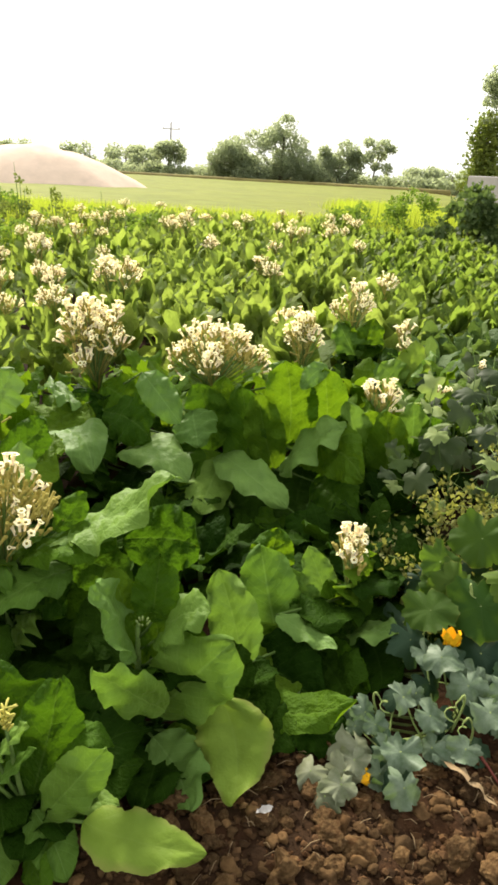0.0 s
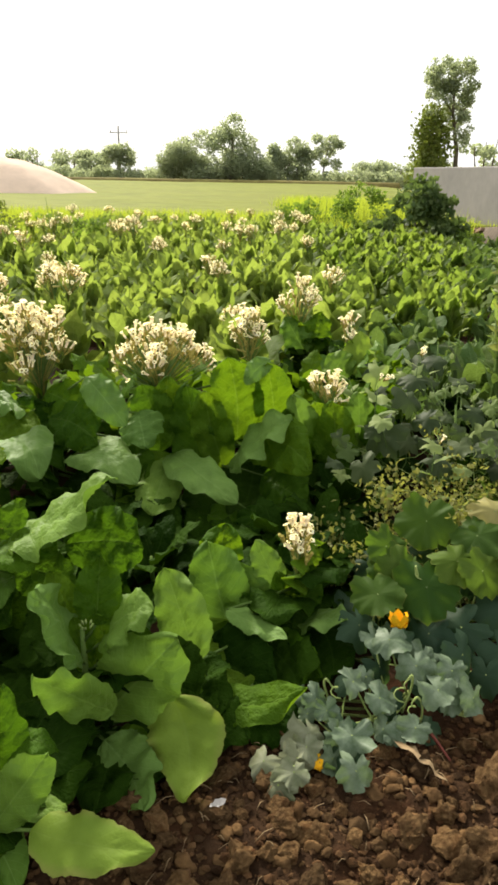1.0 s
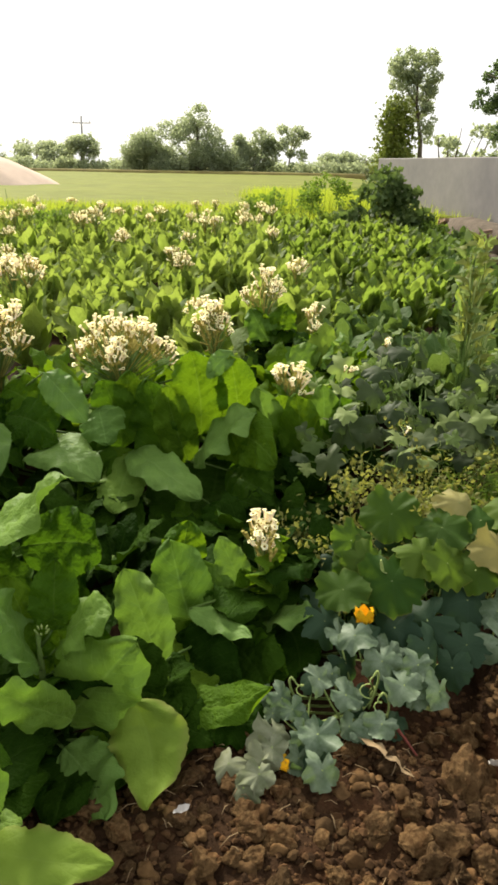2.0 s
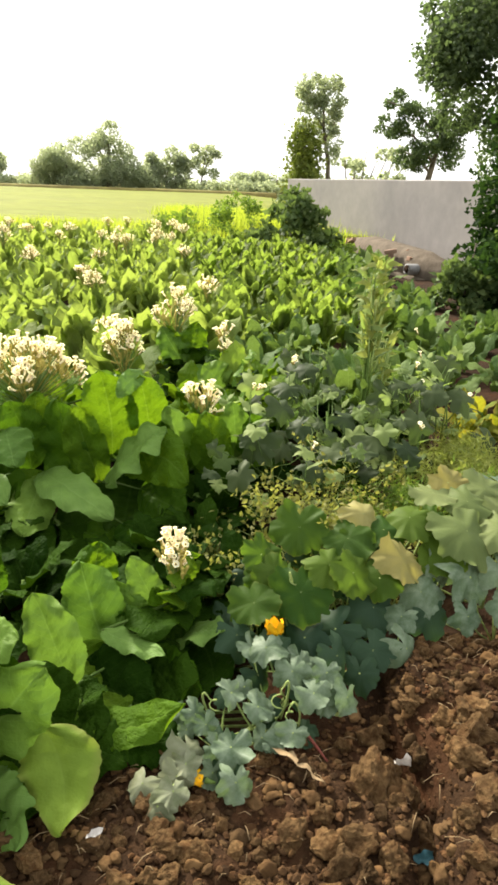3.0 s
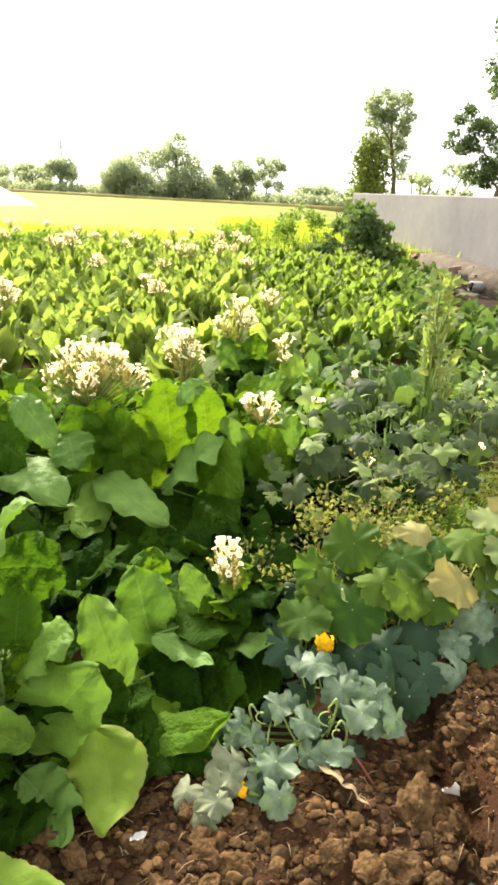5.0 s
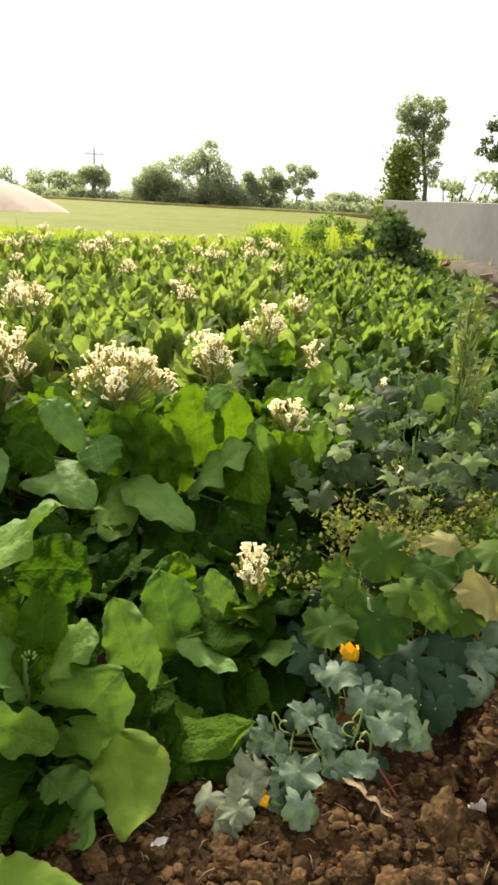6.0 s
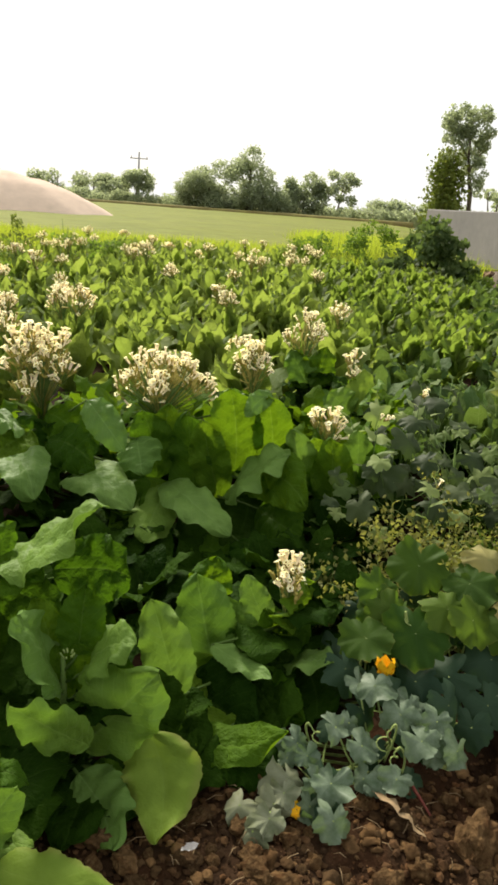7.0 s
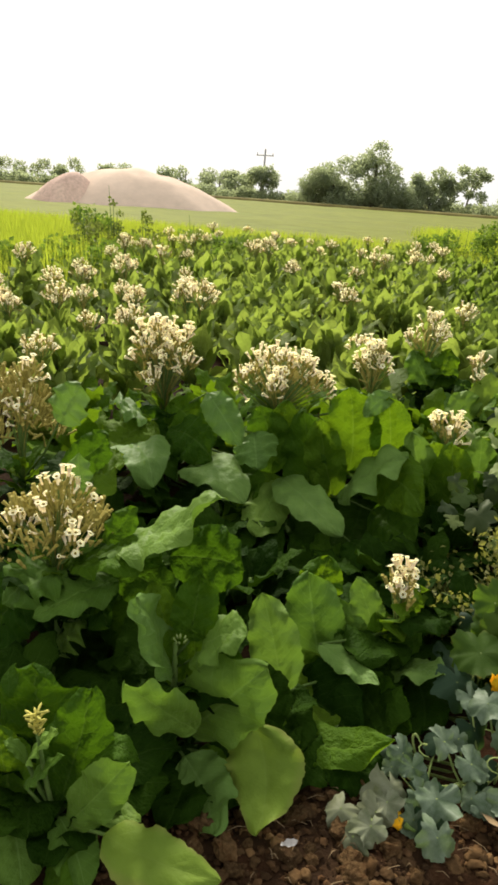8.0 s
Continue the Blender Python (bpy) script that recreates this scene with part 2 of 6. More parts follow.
CEMENT = plain("grey_cement_render", (0.2322, 0.2193, 0.215), (0.3268, 0.3053, 0.2881), 0.55, 0.9, 0.25, 0.01, grain=0.2)
BRICK = plain("fired_brick", (0.216, 0.136, 0.095), (0.3024, 0.2125, 0.1615), 8, 0.9, 0.6, 0.01)
BANK = plain("red_brown_rubble_earth", (0.0867, 0.0704, 0.0538), (0.159, 0.1325, 0.1035), 5, 0.95, 0.8, 0.03)
RED_EARTH = plain("dull_red_earth", (0.6, 0.42, 0.345), (0.75, 0.555, 0.45), 0.8, 0.95, 0.4, 0.03)
STRAW = plain("dry_straw", (0.15, 0.105, 0.055), (0.26, 0.19, 0.11), 30, 0.8, 0.3, 0.002)
PALEBIT = plain("pale_scrap", (0.45, 0.42, 0.38), (0.6, 0.57, 0.53), 30, 0.7, 0.3, 0.002)
TEAL = plain("teal_plastic", (0.015, 0.05, 0.06), (0.04, 0.1, 0.12), 30, 0.35, 0.2, 0.002)
REDSTEM = plain("red_stem", (0.14, 0.035, 0.025), (0.22, 0.07, 0.05), 30, 0.7, 0.3, 0.002)
CONCRETE = plain("pole_concrete", (0.25, 0.25, 0.25), (0.35, 0.35, 0.34), 3, 0.9, 0.3, 0.01)
MID = leaf_material("tobacco_leaf_mid", (0.047, 0.1102, 0.0058), (0.0941, 0.1632, 0.0115), (0.1505, 0.2346, 0.0432), (0.1411, 0.2295, 0.0058), thin=0.36, gloss=0.05)
# o has shade in its colour, p and s have light in theirs
TONE = {"o": SHADE_GREEN, "s": SHEEN_GREEN, "t": MID, "g": GREEN, "p": LIT_GREEN, "y": YELLOW}


# ---- builders ----
HINT = {"u": Vector((0, -0.25, 1)), "c": Vector((0, -1, 0.45)), "l": Vector((-1, -0.3, 0.4)), "r": Vector((1, -0.3, 0.4))}


def mesh_of(name, verts, faces, mats, uvs=None, index=None, smooth=True):
    me = bpy.data.meshes.new(name)
    me.from_pydata([tuple(v) for v in verts], [], [tuple(f) for f in faces])
    for m in mats if isinstance(mats, (list, tuple)) else [mats]:
        me.materials.append(m)
    if uvs is not None:
        layer = me.uv_layers.new(name="UVMap")
        loops = np.zeros(len(me.loops), dtype=np.int32)
        me.loops.foreach_get("vertex_index", loops)
        layer.data.foreach_set("uv", np.asarray(uvs, dtype=np.float32)[loops].ravel())
    if index is not None:
        me.polygons.foreach_set("material_index", np.asarray(index, dtype=np.int32))
    me.polygons.foreach_set("use_smooth", np.full(len(me.polygons), smooth))
    me.update()
    return me


def part(name, me, parent, label="", at=None):
    ob = new(name, me)
    ob.parent = parent
    if at is not None:
        ob.matrix_basis = at
    return tagged(ob, label) if label else ob


def thing(name, x, y, z, label, category, group="", kind="", data=None):
    ob = new(name, data)
    ob.location = (x, y, z)
    return tagged(ob, label, category, group, kind)


def blade(base, tip, width, arch, hint, mats, ns=14, nw=8, wave=1.0, seed=0, fold=0.22, point=0.0, pucker=1.0, mid=None):
    """A broad tobacco blade from base to tip, over mid where that is given: ovate, arched, twisted, with a sunk midrib,
    puckers between the side veins and a wavy, nicked margin."""
    base, tip = Vector(base), Vector(tip)
    a = tip - base
    length = a.length
    a.normalize()
    n = Vector(hint) - a * a.dot(Vector(hint))
    if n.length < 0.05:
        n = a.orthogonal()
    n.normalize()
    side = a.cross(n)
    r = random.Random(seed)
    ph, ph2, k = r.uniform(0, 6), r.uniform(0, 6), r.uniform(3.2, 5.5)
    bend, twist, lean = r.uniform(-0.05, 0.05), r.uniform(-0.35, 0.35), r.uniform(-0.12, 0.12)
    if mid is None:
        mid = base.lerp(tip, 0.5) + n * (radians(arch) / 8 * length) + side * (bend * length)
        tip = tip + n * (0.05 * length * math.sin(ph))
    mid = Vector(mid)
    top = 0.5 ** 0.5 * 0.62 ** 0.62 / 1.12 ** 1.12
    verts, uvs, faces = [], [], []
    for i in range(ns + 1):
        v = i / ns
        spine = base * ((1 - v) * (1 - 2 * v)) + mid * (4 * v * (1 - v)) + tip * (v * (2 * v - 1))
        way = (base * (4 * v - 3) + mid * (4 - 8 * v) + tip * (4 * v - 1)).normalized()
        up = side.cross(way).normalized()
        turn = twist * (v - 0.5) + lean
        s, up = side * math.cos(turn) + up * math.sin(turn), up * math.cos(turn) - side * math.sin(turn)
        shape = max(0.035, v ** 0.5 * (1 - v) ** 0.62 / top) * (1 - point * max(0.0, v - 0.35) / 0.65)
        for j in range(nw + 1):
            u = 2 * j / nw - 1
            nick = 1 + 0.05 * noise.noise(Vector((9 * v, 3 * u, ph))) + 0.085 * noise.noise(Vector((31 * v, 3 * u, ph2)))
            w = width / 2 * shape * (nick if abs(u) > 0.9 else 1)
            lift = fold * abs(u) * w + wave * width * 0.1 * u * u * math.sin(k * 1.4 * math.pi * v + (ph if u > 0 else ph2)) * min(1.0, 4 * v)
            lift += wave * width * 0.042 * u ** 4 * math.sin(7.3 * math.pi * v * (1.2 if u > 0 else 1) + ph2)
            lift -= 0.14 * width * shape * abs(u) ** 3 * (1 if arch > 15 else 0.5)
            lift += pucker * width * (0.012 * math.cos(2 * math.pi * (9 * v - 2.4 * abs(u))) * (1 - abs(u)) + 0.03 * noise.noise(Vector((11 * v, 5 * u, ph))) + 0.05 * noise.noise(Vector((4 * v, 2 * u, ph2))))
            p = spine + s * (u * w) + up * lift
            p.z = max(p.z, 0.012)
            verts.append(p)
            uvs.append((u / 2 + 0.5, v))
    for i in range(ns):
        for j in range(nw):
            q = i * (nw + 1) + j
            faces.append((q, q + 1, q + nw + 2, q + nw + 1))
    return mesh_of("blade", verts, faces, mats, uvs)


def tube(points, radii, mat, sides=6, name="tube"):
    """A tapered stem along points."""
    pts = [Vector(p) for p in points]
    if isinstance(radii, (int, float)):
        radii = [radii] * len(pts)
    verts, faces = [], []
    for i, p in enumerate(pts):
        d = (pts[min(i + 1, len(pts) - 1)] - pts[max(i - 1, 0)]).normalized()
        x = d.cross(Vector((0.31, 0.95, 0.05))).normalized()
        y = d.cross(x)
        for k in range(sides):
            c = 2 * math.pi * k / sides
            verts.append(p + (x * math.cos(c) + y * math.sin(c)) * radii[i])
    for i in range(len(pts) - 1):
        for k in range(sides):
            a, b = i * sides + k, i * sides + (k + 1) % sides
            faces.append((a, b, b + sides, a + sides))
    faces.append(tuple(range(sides))[::-1])
    faces.append(tuple(range((len(pts) - 1) * sides, len(pts) * sides)))
    return mesh_of(name, verts, faces, mat)


def gather(meshes, name):
    """Several meshes as one."""
    bm, mats = bmesh.new(), []
    for me in meshes:
        at = []
        for m in me.materials:
            if m not in mats:
                mats.append(m)
            at.append(mats.index(m))
        for p in me.polygons:
            p.material_index = at[p.material_index]
        bm.from_mesh(me)
    out = bpy.data.meshes.new(name)
    bm.to_mesh(out)
    bm.free()
    for m in mats:
        out.materials.append(m)
    for me in meshes:
        bpy.data.meshes.remove(me)
    return out


def floret(shut=0.0, sides=8, scale=1.0, simple=False):
    """A trumpet flower along +z: olive calyx, slim tube, flat flared mouth with a throat. Vertices, faces, material index."""
    mouth = 0.0136 * (1 - 0.62 * shut)
    rings = [(0.0, 0.0015, 0), (0.004, 0.0045, 0), (0.014, 0.005, 0), (0.015, 0.0032, 2), (0.032, 0.0042, 2), (0.0375, 0.006, 1),
             (0.0405, mouth, 1), (0.0398, mouth * 0.93, 1), (0.039, min(0.0048, mouth * 0.6), 0), (0.032, 0.003, 0)]
    if simple:
        rings = [rings[k] for k in (0, 2, 3, 5, 6, 8)]
    verts, faces, idx = [], [], []
    for z, r, _ in rings:
        for k in range(sides):
            c = 2 * math.pi * k / sides
            rr = r * (1 + (0.1 * math.cos(5 * c) if z > 0.0395 and sides > 6 else 0))
            verts.append((rr * math.cos(c) * scale, rr * math.sin(c) * scale, z * 1.25 * scale))
    for i in range(len(rings) - 1):
        for k in range(sides):
            a, b = i * sides + k, i * sides + (k + 1) % sides
            faces.append((a, b, b + sides, a + sides))
            idx.append(rings[i][2])
    faces.append(tuple(range((len(rings) - 1) * sides, len(rings) * sides)))
    idx.append(0)
    return verts, faces, idx


def aim(p, d, spin=0.0, size=1.0):
    """A pose at p whose z looks along d."""
    return Matrix.Translation(p) @ Vector(d).to_track_quat("Z", "Y").to_matrix().to_4x4() @ Matrix.Rotation(spin, 4, "Z") @ Matrix.Scale(size, 4)


def spray(count, wide, tall, r):
    """Places and ways of the flowers of a panicle whose foot is at the origin: bunches on short sprigs, together a lumpy dome."""
    sprigs = max(3, round(count / 12))
    bunch = min(0.062, max(0.03, wide * 0.2))
    tops, out = [], []
    for k in range(sprigs):
        f = math.sqrt((k + 0.3) / sprigs)
        tops.append((2.4 * k + r.uniform(-0.5, 0.5), f, f * max(0.01, wide * 0.5 - bunch) * r.uniform(0.8, 1.1), (tall - bunch) * (1 - 0.62 * f ** 3) * r.uniform(0.8, 1.08)))
    for i in range(count):
        c, f, rad, top = tops[i % sprigs]
        d = Vector((r.gauss(0, 1) + 0.5 * f * math.cos(c), r.gauss(0, 1) + 0.5 * f * math.sin(c), r.gauss(0.45, 0.9))).normalized()
        p = Vector((rad * math.cos(c), rad * math.sin(c), top)) + Vector((d.x, d.y, d.z * 1.25)) * bunch * r.uniform(0.45, 0.85)
        p.z = max(p.z, 0.0)
        out.append((p, (d + Vector((0, 0, r.uniform(0.6, 1.7)))).normalized()))
    return out


FLORETS = []
for shut in (0.0, 0.25, 0.8):
    fv, ff, fi = floret(shut, 10)
    FLORETS.append(mesh_of("floret", fv, ff, [CALYX, CREAM, TUBE], index=fi))


def joined_florets(places, r, scale=1.0, dry=0.2):
    """Many small flowers in one mesh, with stalks and seed pods between them."""
    verts, faces, idx = [], [], []
    kinds = [floret(s, 5, scale, True) for s in ((0.0, 0.3, 0.9) if dry < 0.5 else (0.95, 1.0, 1.05))]
    for p, d in places:
        fv, ff, fi = kinds[r.choice((0, 0, 1, 1, 2))]
        m = aim(p, d, r.uniform(0, 6), r.uniform(0.85, 1.25))
        o = len(verts)
        verts += [m @ Vector(v) for v in fv]
        faces += [tuple(o + k for k in f) for f in ff]
        idx += [0] * len(fi) if r.random() < dry else fi
    return mesh_of("florets", verts, faces, [CALYX, CREAM, TUBE], index=idx)


def stalks(places, r, drop=0.12):
    """Branching stalks from the panicle's foot to each flower."""
    return gather([tube([(0, 0, -drop), (p.x * 0.25, p.y * 0.25, p.z * 0.45 - drop * 0.3), p * 0.98], [0.004, 0.0026, 0.0014], r.choice((STEM, STEM, CALYX)), 4) for p, d in places], "stalks")


def tobacco_by_hand(at, tall, flower=None, label="", seed=1, low=13, bloom=1.8, pods=0.5, petals=1.15):
    """A plant with its stem, lowest leaves and flower head; leaf() adds the blades. flower: count, width, height and place of the panicle's foot."""
    r = random.Random(seed)
    plant = thing("tobacco_plant", at[0], at[1], 0, label, "tobacco plant", "tobacco plants in the field")
    top = Vector(flower[3]) if flower else Vector((0, 0, tall))
    plant_tops[plant.name] = (top, seed)
    pts = [Vector((0, 0, -0.02)), Vector((top.x * 0.25, top.y * 0.25, top.z * 0.4)), Vector((top.x * 0.7, top.y * 0.7, top.z * 0.75)), top]
    part("stem", tube(pts, [0.014, 0.012, 0.009, 0.006], STEM, 8), plant)
    # lowest leaves take the green that carries shade in its colour
    for i in range(low):
        c, f = i * 2.4 + seed, i / low
        el, length = radians(r.uniform(10, 50)), r.uniform(0.17, 0.3)
        b = Vector((0.02 * math.cos(c), 0.05 + 0.02 * math.sin(c), 0.03 + 0.42 * tall * f))
        t = b + Vector((math.cos(c) * math.cos(el), math.sin(c) * math.cos(el), math.sin(el))) * length
        part("leaf", blade(b, t, length * r.uniform(0.6, 0.75), r.uniform(30, 70), (0, 0, 1), SHADE_GREEN, 14, 8, 1.0, seed * 70 + i), plant)
    if flower:
        count, wide, high, _ = flower
        for i in range(7):
            c = i * 2.4 + seed
            b = Vector((top.x + 0.01 * math.cos(c), top.y + 0.01 * math.sin(c), top.z - 0.02 * i))
            t = b + Vector((math.cos(c) * 0.7, math.sin(c) * 0.7, 0.6)).normalized() * (wide * 0.3 + 0.05)
            part("leaf", blade(b, t, 0.06, 40, (0, 0, 1), MID, 12, 6, 1.0, seed * 90 + i, point=0.4), plant)
        count = int(count * bloom)
        places = spray(count, wide, high, r)
        pan = part("panicle", stalks(places, r), plant, at=Matrix.Translation(top))
        for p, d in places:
            part("flower", r.choice(FLORETS), pan, at=aim(p - d * 0.02, d, r.uniform(0, 6), petals * r.uniform(0.85, 1.15)))
        pods = [(Vector((p.x * 0.88, p.y * 0.88, p.z * 0.85)), d) for p, d in spray(int(count * pods), wide, high * 0.95, r)]
        part("seed_head", joined_florets(pods, r, 0.9, 1.0), pan, "olive-gold seed pods and spent flowers")["kind"] = "stuff"
    return plant


plant_tops = {}
WAVES = {"y": 0.6}
BLADE_LABELS = {"p": "pale green blade, the light it catches put into its colour", "s": "silvery pale green blade, its dull sheen put into the colour", "y": "yellowing green blade"}


def leaf(plant, base, mid, tip, width, face, tone):
    """One blade of a near plant over three points, counted from the plant's foot, with its stalk from the stem."""
    top, seed = plant_tops[plant.name]
    own = seed * 50 + len(plant.children)
    me = blade(base, tip, width * 1.12, 30, HINT[face], TONE[tone], 48, 14, WAVES.get(tone, 0.9), own, point=0.35 if tone == "y" else 0.0, pucker=0.5 if tone == "y" else 1.6 if tone in "gt" else 1.1, mid=mid)
    ob = part("leaf", me, plant, BLADE_LABELS.get(tone, ""))
    z = max(0.0, min(base[2] - 0.03, top.z * 0.9))
    k = z / max(top.z, 0.1)
    part("leaf_stalk", tube([(top.x * k, top.y * k, z), (base[0] * 0.6 + top.x * k * 0.4, base[1] * 0.6 + top.y * k * 0.4, (z + base[2]) / 2), base], [0.006, 0.005, 0.004], STALK, 5), ob)


def tobacco_grown(seed, tall, leaves, reach, mat, flower=0, spread=0.2, low=18, rise=55, slim=0.0, crown=0.9):
    """A plant with blades in a spiral, large below and small above."""
    r = random.Random(seed)
    plant = thing("tobacco_plant", 0, 0, 0, "", "tobacco plant")
    part("stem", tube([(0, 0, -0.02), (0.01, 0, tall * 0.5), (r.uniform(-0.03, 0.03), r.uniform(-0.03, 0.03), tall)], [0.013, 0.01, 0.006], STEM, 6), plant)
    for i in range(leaves):
        f = (i + 0.5) / leaves
        c = i * 2.4 + r.uniform(-0.4, 0.4)
        z = tall * (0.06 + crown * f)
        length = reach * (1.0 - (0.42 if crown > 0.8 else 0.55) * f) * r.uniform(0.8, 1.15)
        el = math.radians(low + rise * f + r.uniform(-14, 14))
        b = Vector((0.02 * math.cos(c), 0.02 * math.sin(c), z))
        t = b + Vector((math.cos(c) * math.cos(el), math.sin(c) * math.cos(el), math.sin(el))) * length
        me = blade(b, t, length * r.uniform(0.5, 0.68) * (1 - 0.4 * slim), r.uniform(15, 60), (-math.cos(c) * 0.5, -math.sin(c) * 0.5, 1), mat, 9, 4, 1.0, seed * 40 + i, point=0.7 * slim)
        part("leaf", me, plant)
    if flower:
        places = spray(flower, spread * r.uniform(0.8, 1.2), spread * r.uniform(0.6, 1.0), r)
        part("panicle", gather([joined_florets(places, r), stalks(places, r)], "panicle"), plant, "panicle of cream trumpet flowers", Matrix.Translation((0, 0, tall)))
    return plant


def lobed(radius, lobes, depth, mats, seed=0, cup=0.15, rings=5, seg=60, wave=0.06, crease=0.004, sharp=0.0, cleft=0.72):
    """A round, lobed leaf in the xy plane with its stalk at the origin, cupped and rippled."""
    r = random.Random(seed)
    ph = r.uniform(0, 6)
    seg = 114 if sharp < 0 else seg
    verts, uvs, faces = [Vector((0, 0, 0))], [(0.5, 0.5)], []
    edge, reach = [], [r.uniform(0.82, 1.14) for _ in range(lobes)]
    for k in range(seg):
        c = 2 * math.pi * k / seg
        rr = 1 + depth * (1.5 * abs(math.cos(lobes * c / 2)) ** 0.45 - 1.0 + 0.6 * abs(math.sin(1.3 * lobes * c)) ** 0.7 if sharp < 0 else 2.4 * ((1 - sharp) * abs(math.cos(lobes * c / 2)) ** 0.6 + sharp * (1 - abs(math.sin(lobes * c / 2)) ** 0.8)) - 1.6 + 0.7 * sharp) + 0.03 * math.sin(3 * lobes * c + ph) + 0.022 * math.sin(13 * c + ph) + (0 if sharp < 0 else 0.014) * math.sin(29 * c) + 0.06 * math.cos(c + ph)
        notch = math.exp(-((c - math.pi) / 0.22) ** 2)
        k0 = c * lobes / (2 * math.pi)
        near, g = int(k0 + 0.5) % lobes, abs(k0 - int(k0 + 0.5))
        rr *= 1 + (reach[near] - 1) * (0.5 if sharp < 0 else 1) * (1 - (2 * g) ** 2) + (0.08 if sharp < 0 else 0.14) * noise.noise(Vector((4 * math.cos(c), 5 * math.sin(c), ph))) + 0.07 * noise.noise(Vector((13 * math.cos(c), 13 * math.sin(c), ph)))
        edge.append(rr * (1 - cleft * notch))
    for i in range(1, rings + 1):
        f = i / rings
        for k in range(seg):
            c = 2 * math.pi * k / seg
            q = f * (1 + (edge[k] - 1) * f)
            rr = radius * q
            rib = math.cos(lobes * c) * crease * radius * f
            z = -cup * radius * q * q + rib + wave * radius * (0.6 * q * q * math.sin(3 * c + ph) + 0.05 * q ** 4 * math.sin(8 * c + 2 * ph) + 1.1 * q ** 3 * noise.noise(Vector((2.6 * math.cos(c), 2.6 * math.sin(c), ph)))) + 0.16 * radius * q * noise.noise(Vector((2.2 * q * math.cos(c), 2.2 * q * math.sin(c), ph)))
            verts.append(Vector((rr * math.cos(c), rr * math.sin(c), z)))
            uvs.append((0.5 + 0.5 * f * abs(math.sin(lobes * c / 2)), f))
    for k in range(seg):
        faces.append((0, 1 + k, 1 + (k + 1) % seg))
    for i in range(rings - 1):
        for k in range(seg):
            a, b = 1 + i * seg + k, 1 + i * seg + (k + 1) % seg
            faces.append((a, a + seg, b + seg, b))
    return mesh_of("lobed_leaf", verts, faces, mats, uvs)


def leaflets(places, sizes, mat, gen, up=0.3, slim=0.42, name="leaves"):
    """Many small pointed leaves in one mesh, each a folded blade of four triangles."""
    n = len(places)
    d = gen.normal(size=(n, 3))
    d[:, 2] += up
    d /= np.linalg.norm(d, axis=1)[:, None]
    s = np.cross(d, gen.normal(size=(n, 3)))
    s /= np.linalg.norm(s, axis=1)[:, None]
    k = np.cross(s, d)
    L = np.asarray(sizes).reshape(-1, 1) * np.ones((n, 1))
    p = np.asarray(places)
    mid = p + d * L * 0.45 - k * L * 0.06
    verts = np.stack([p, mid + s * L * slim + k * L * 0.14, p + d * L - k * L * 0.1, mid - s * L * slim + k * L * 0.14, mid], axis=1).reshape(-1, 3)
    o = np.arange(n)[:, None] * 5
    faces = np.concatenate([o + np.array([[0, 1, 4]]), o + np.array([[1, 2, 4]]), o + np.array([[2, 3, 4]]), o + np.array([[3, 0, 4]])])
    me = bpy.data.meshes.new(name)
    me.from_pydata(verts.tolist(), [], faces.tolist())
    me.materials.append(mat)
    me.update()
    return me


def clump_points(clumps, count, gen, shell=0.55):
    """Points in and on uneven balls: x, y, z, radius, flatness."""
    vol = np.array([c[3] ** 2.4 for c in clumps])
    out = []
    for c, v in zip(clumps, vol / vol.sum()):
        n = max(8, int(count * v))
        d = gen.normal(size=(n, 3))
        d /= np.linalg.norm(d, axis=1)[:, None]
        lump = 1 + 0.22 * np.sin(d[:, 0] * 5 + c[0] * 3) * np.sin(d[:, 1] * 4 + c[1]) + 0.16 * np.sin(d[:, 2] * 9 + c[2] * 5 + d[:, 0] * 6)
        rad = c[3] * lump * (shell + (1 - shell) * gen.random(n)) ** 0.7
        p = d * rad[:, None]
        p[:, 2] *= c[4]
        out.append(p + np.array(c[:3]))
    return np.concatenate(out)


def scattered_clumps(x0, x1, z0, z1, deep, n, r0, r1, gen, top=None):
    """Crown lobes spread through a box; top(f) gives the outline's height at each fraction of the width."""
    out = []
    for _ in range(n):
        f = gen.random()
        hi = z1 if top is None else top(f)
        rad = gen.uniform(r0, r1)
        out.append((x0 + (x1 - x0) * f, gen.uniform(-deep, deep), z0 + max(0.05, hi - z0 - rad * 0.7) * gen.random() ** 0.7, rad, gen.uniform(0.7, 1.0)))
    return out


def tree(name, x, y, clumps, mat, size, count, label, trunks, seed, z=0.0, bark=BARK, shell=0.5):
    gen = np.random.default_rng(seed)
    t = thing(name, x, y, z, label, "tree")
    for pts, rad in trunks:
        part("trunk", tube(pts, rad, bark, 8), t)
    pts = clump_points(clumps, count, gen, shell)
    part("crown", leaflets(pts, size * gen.uniform(0.6, 1.3, len(pts)), mat, gen), t)
    return t


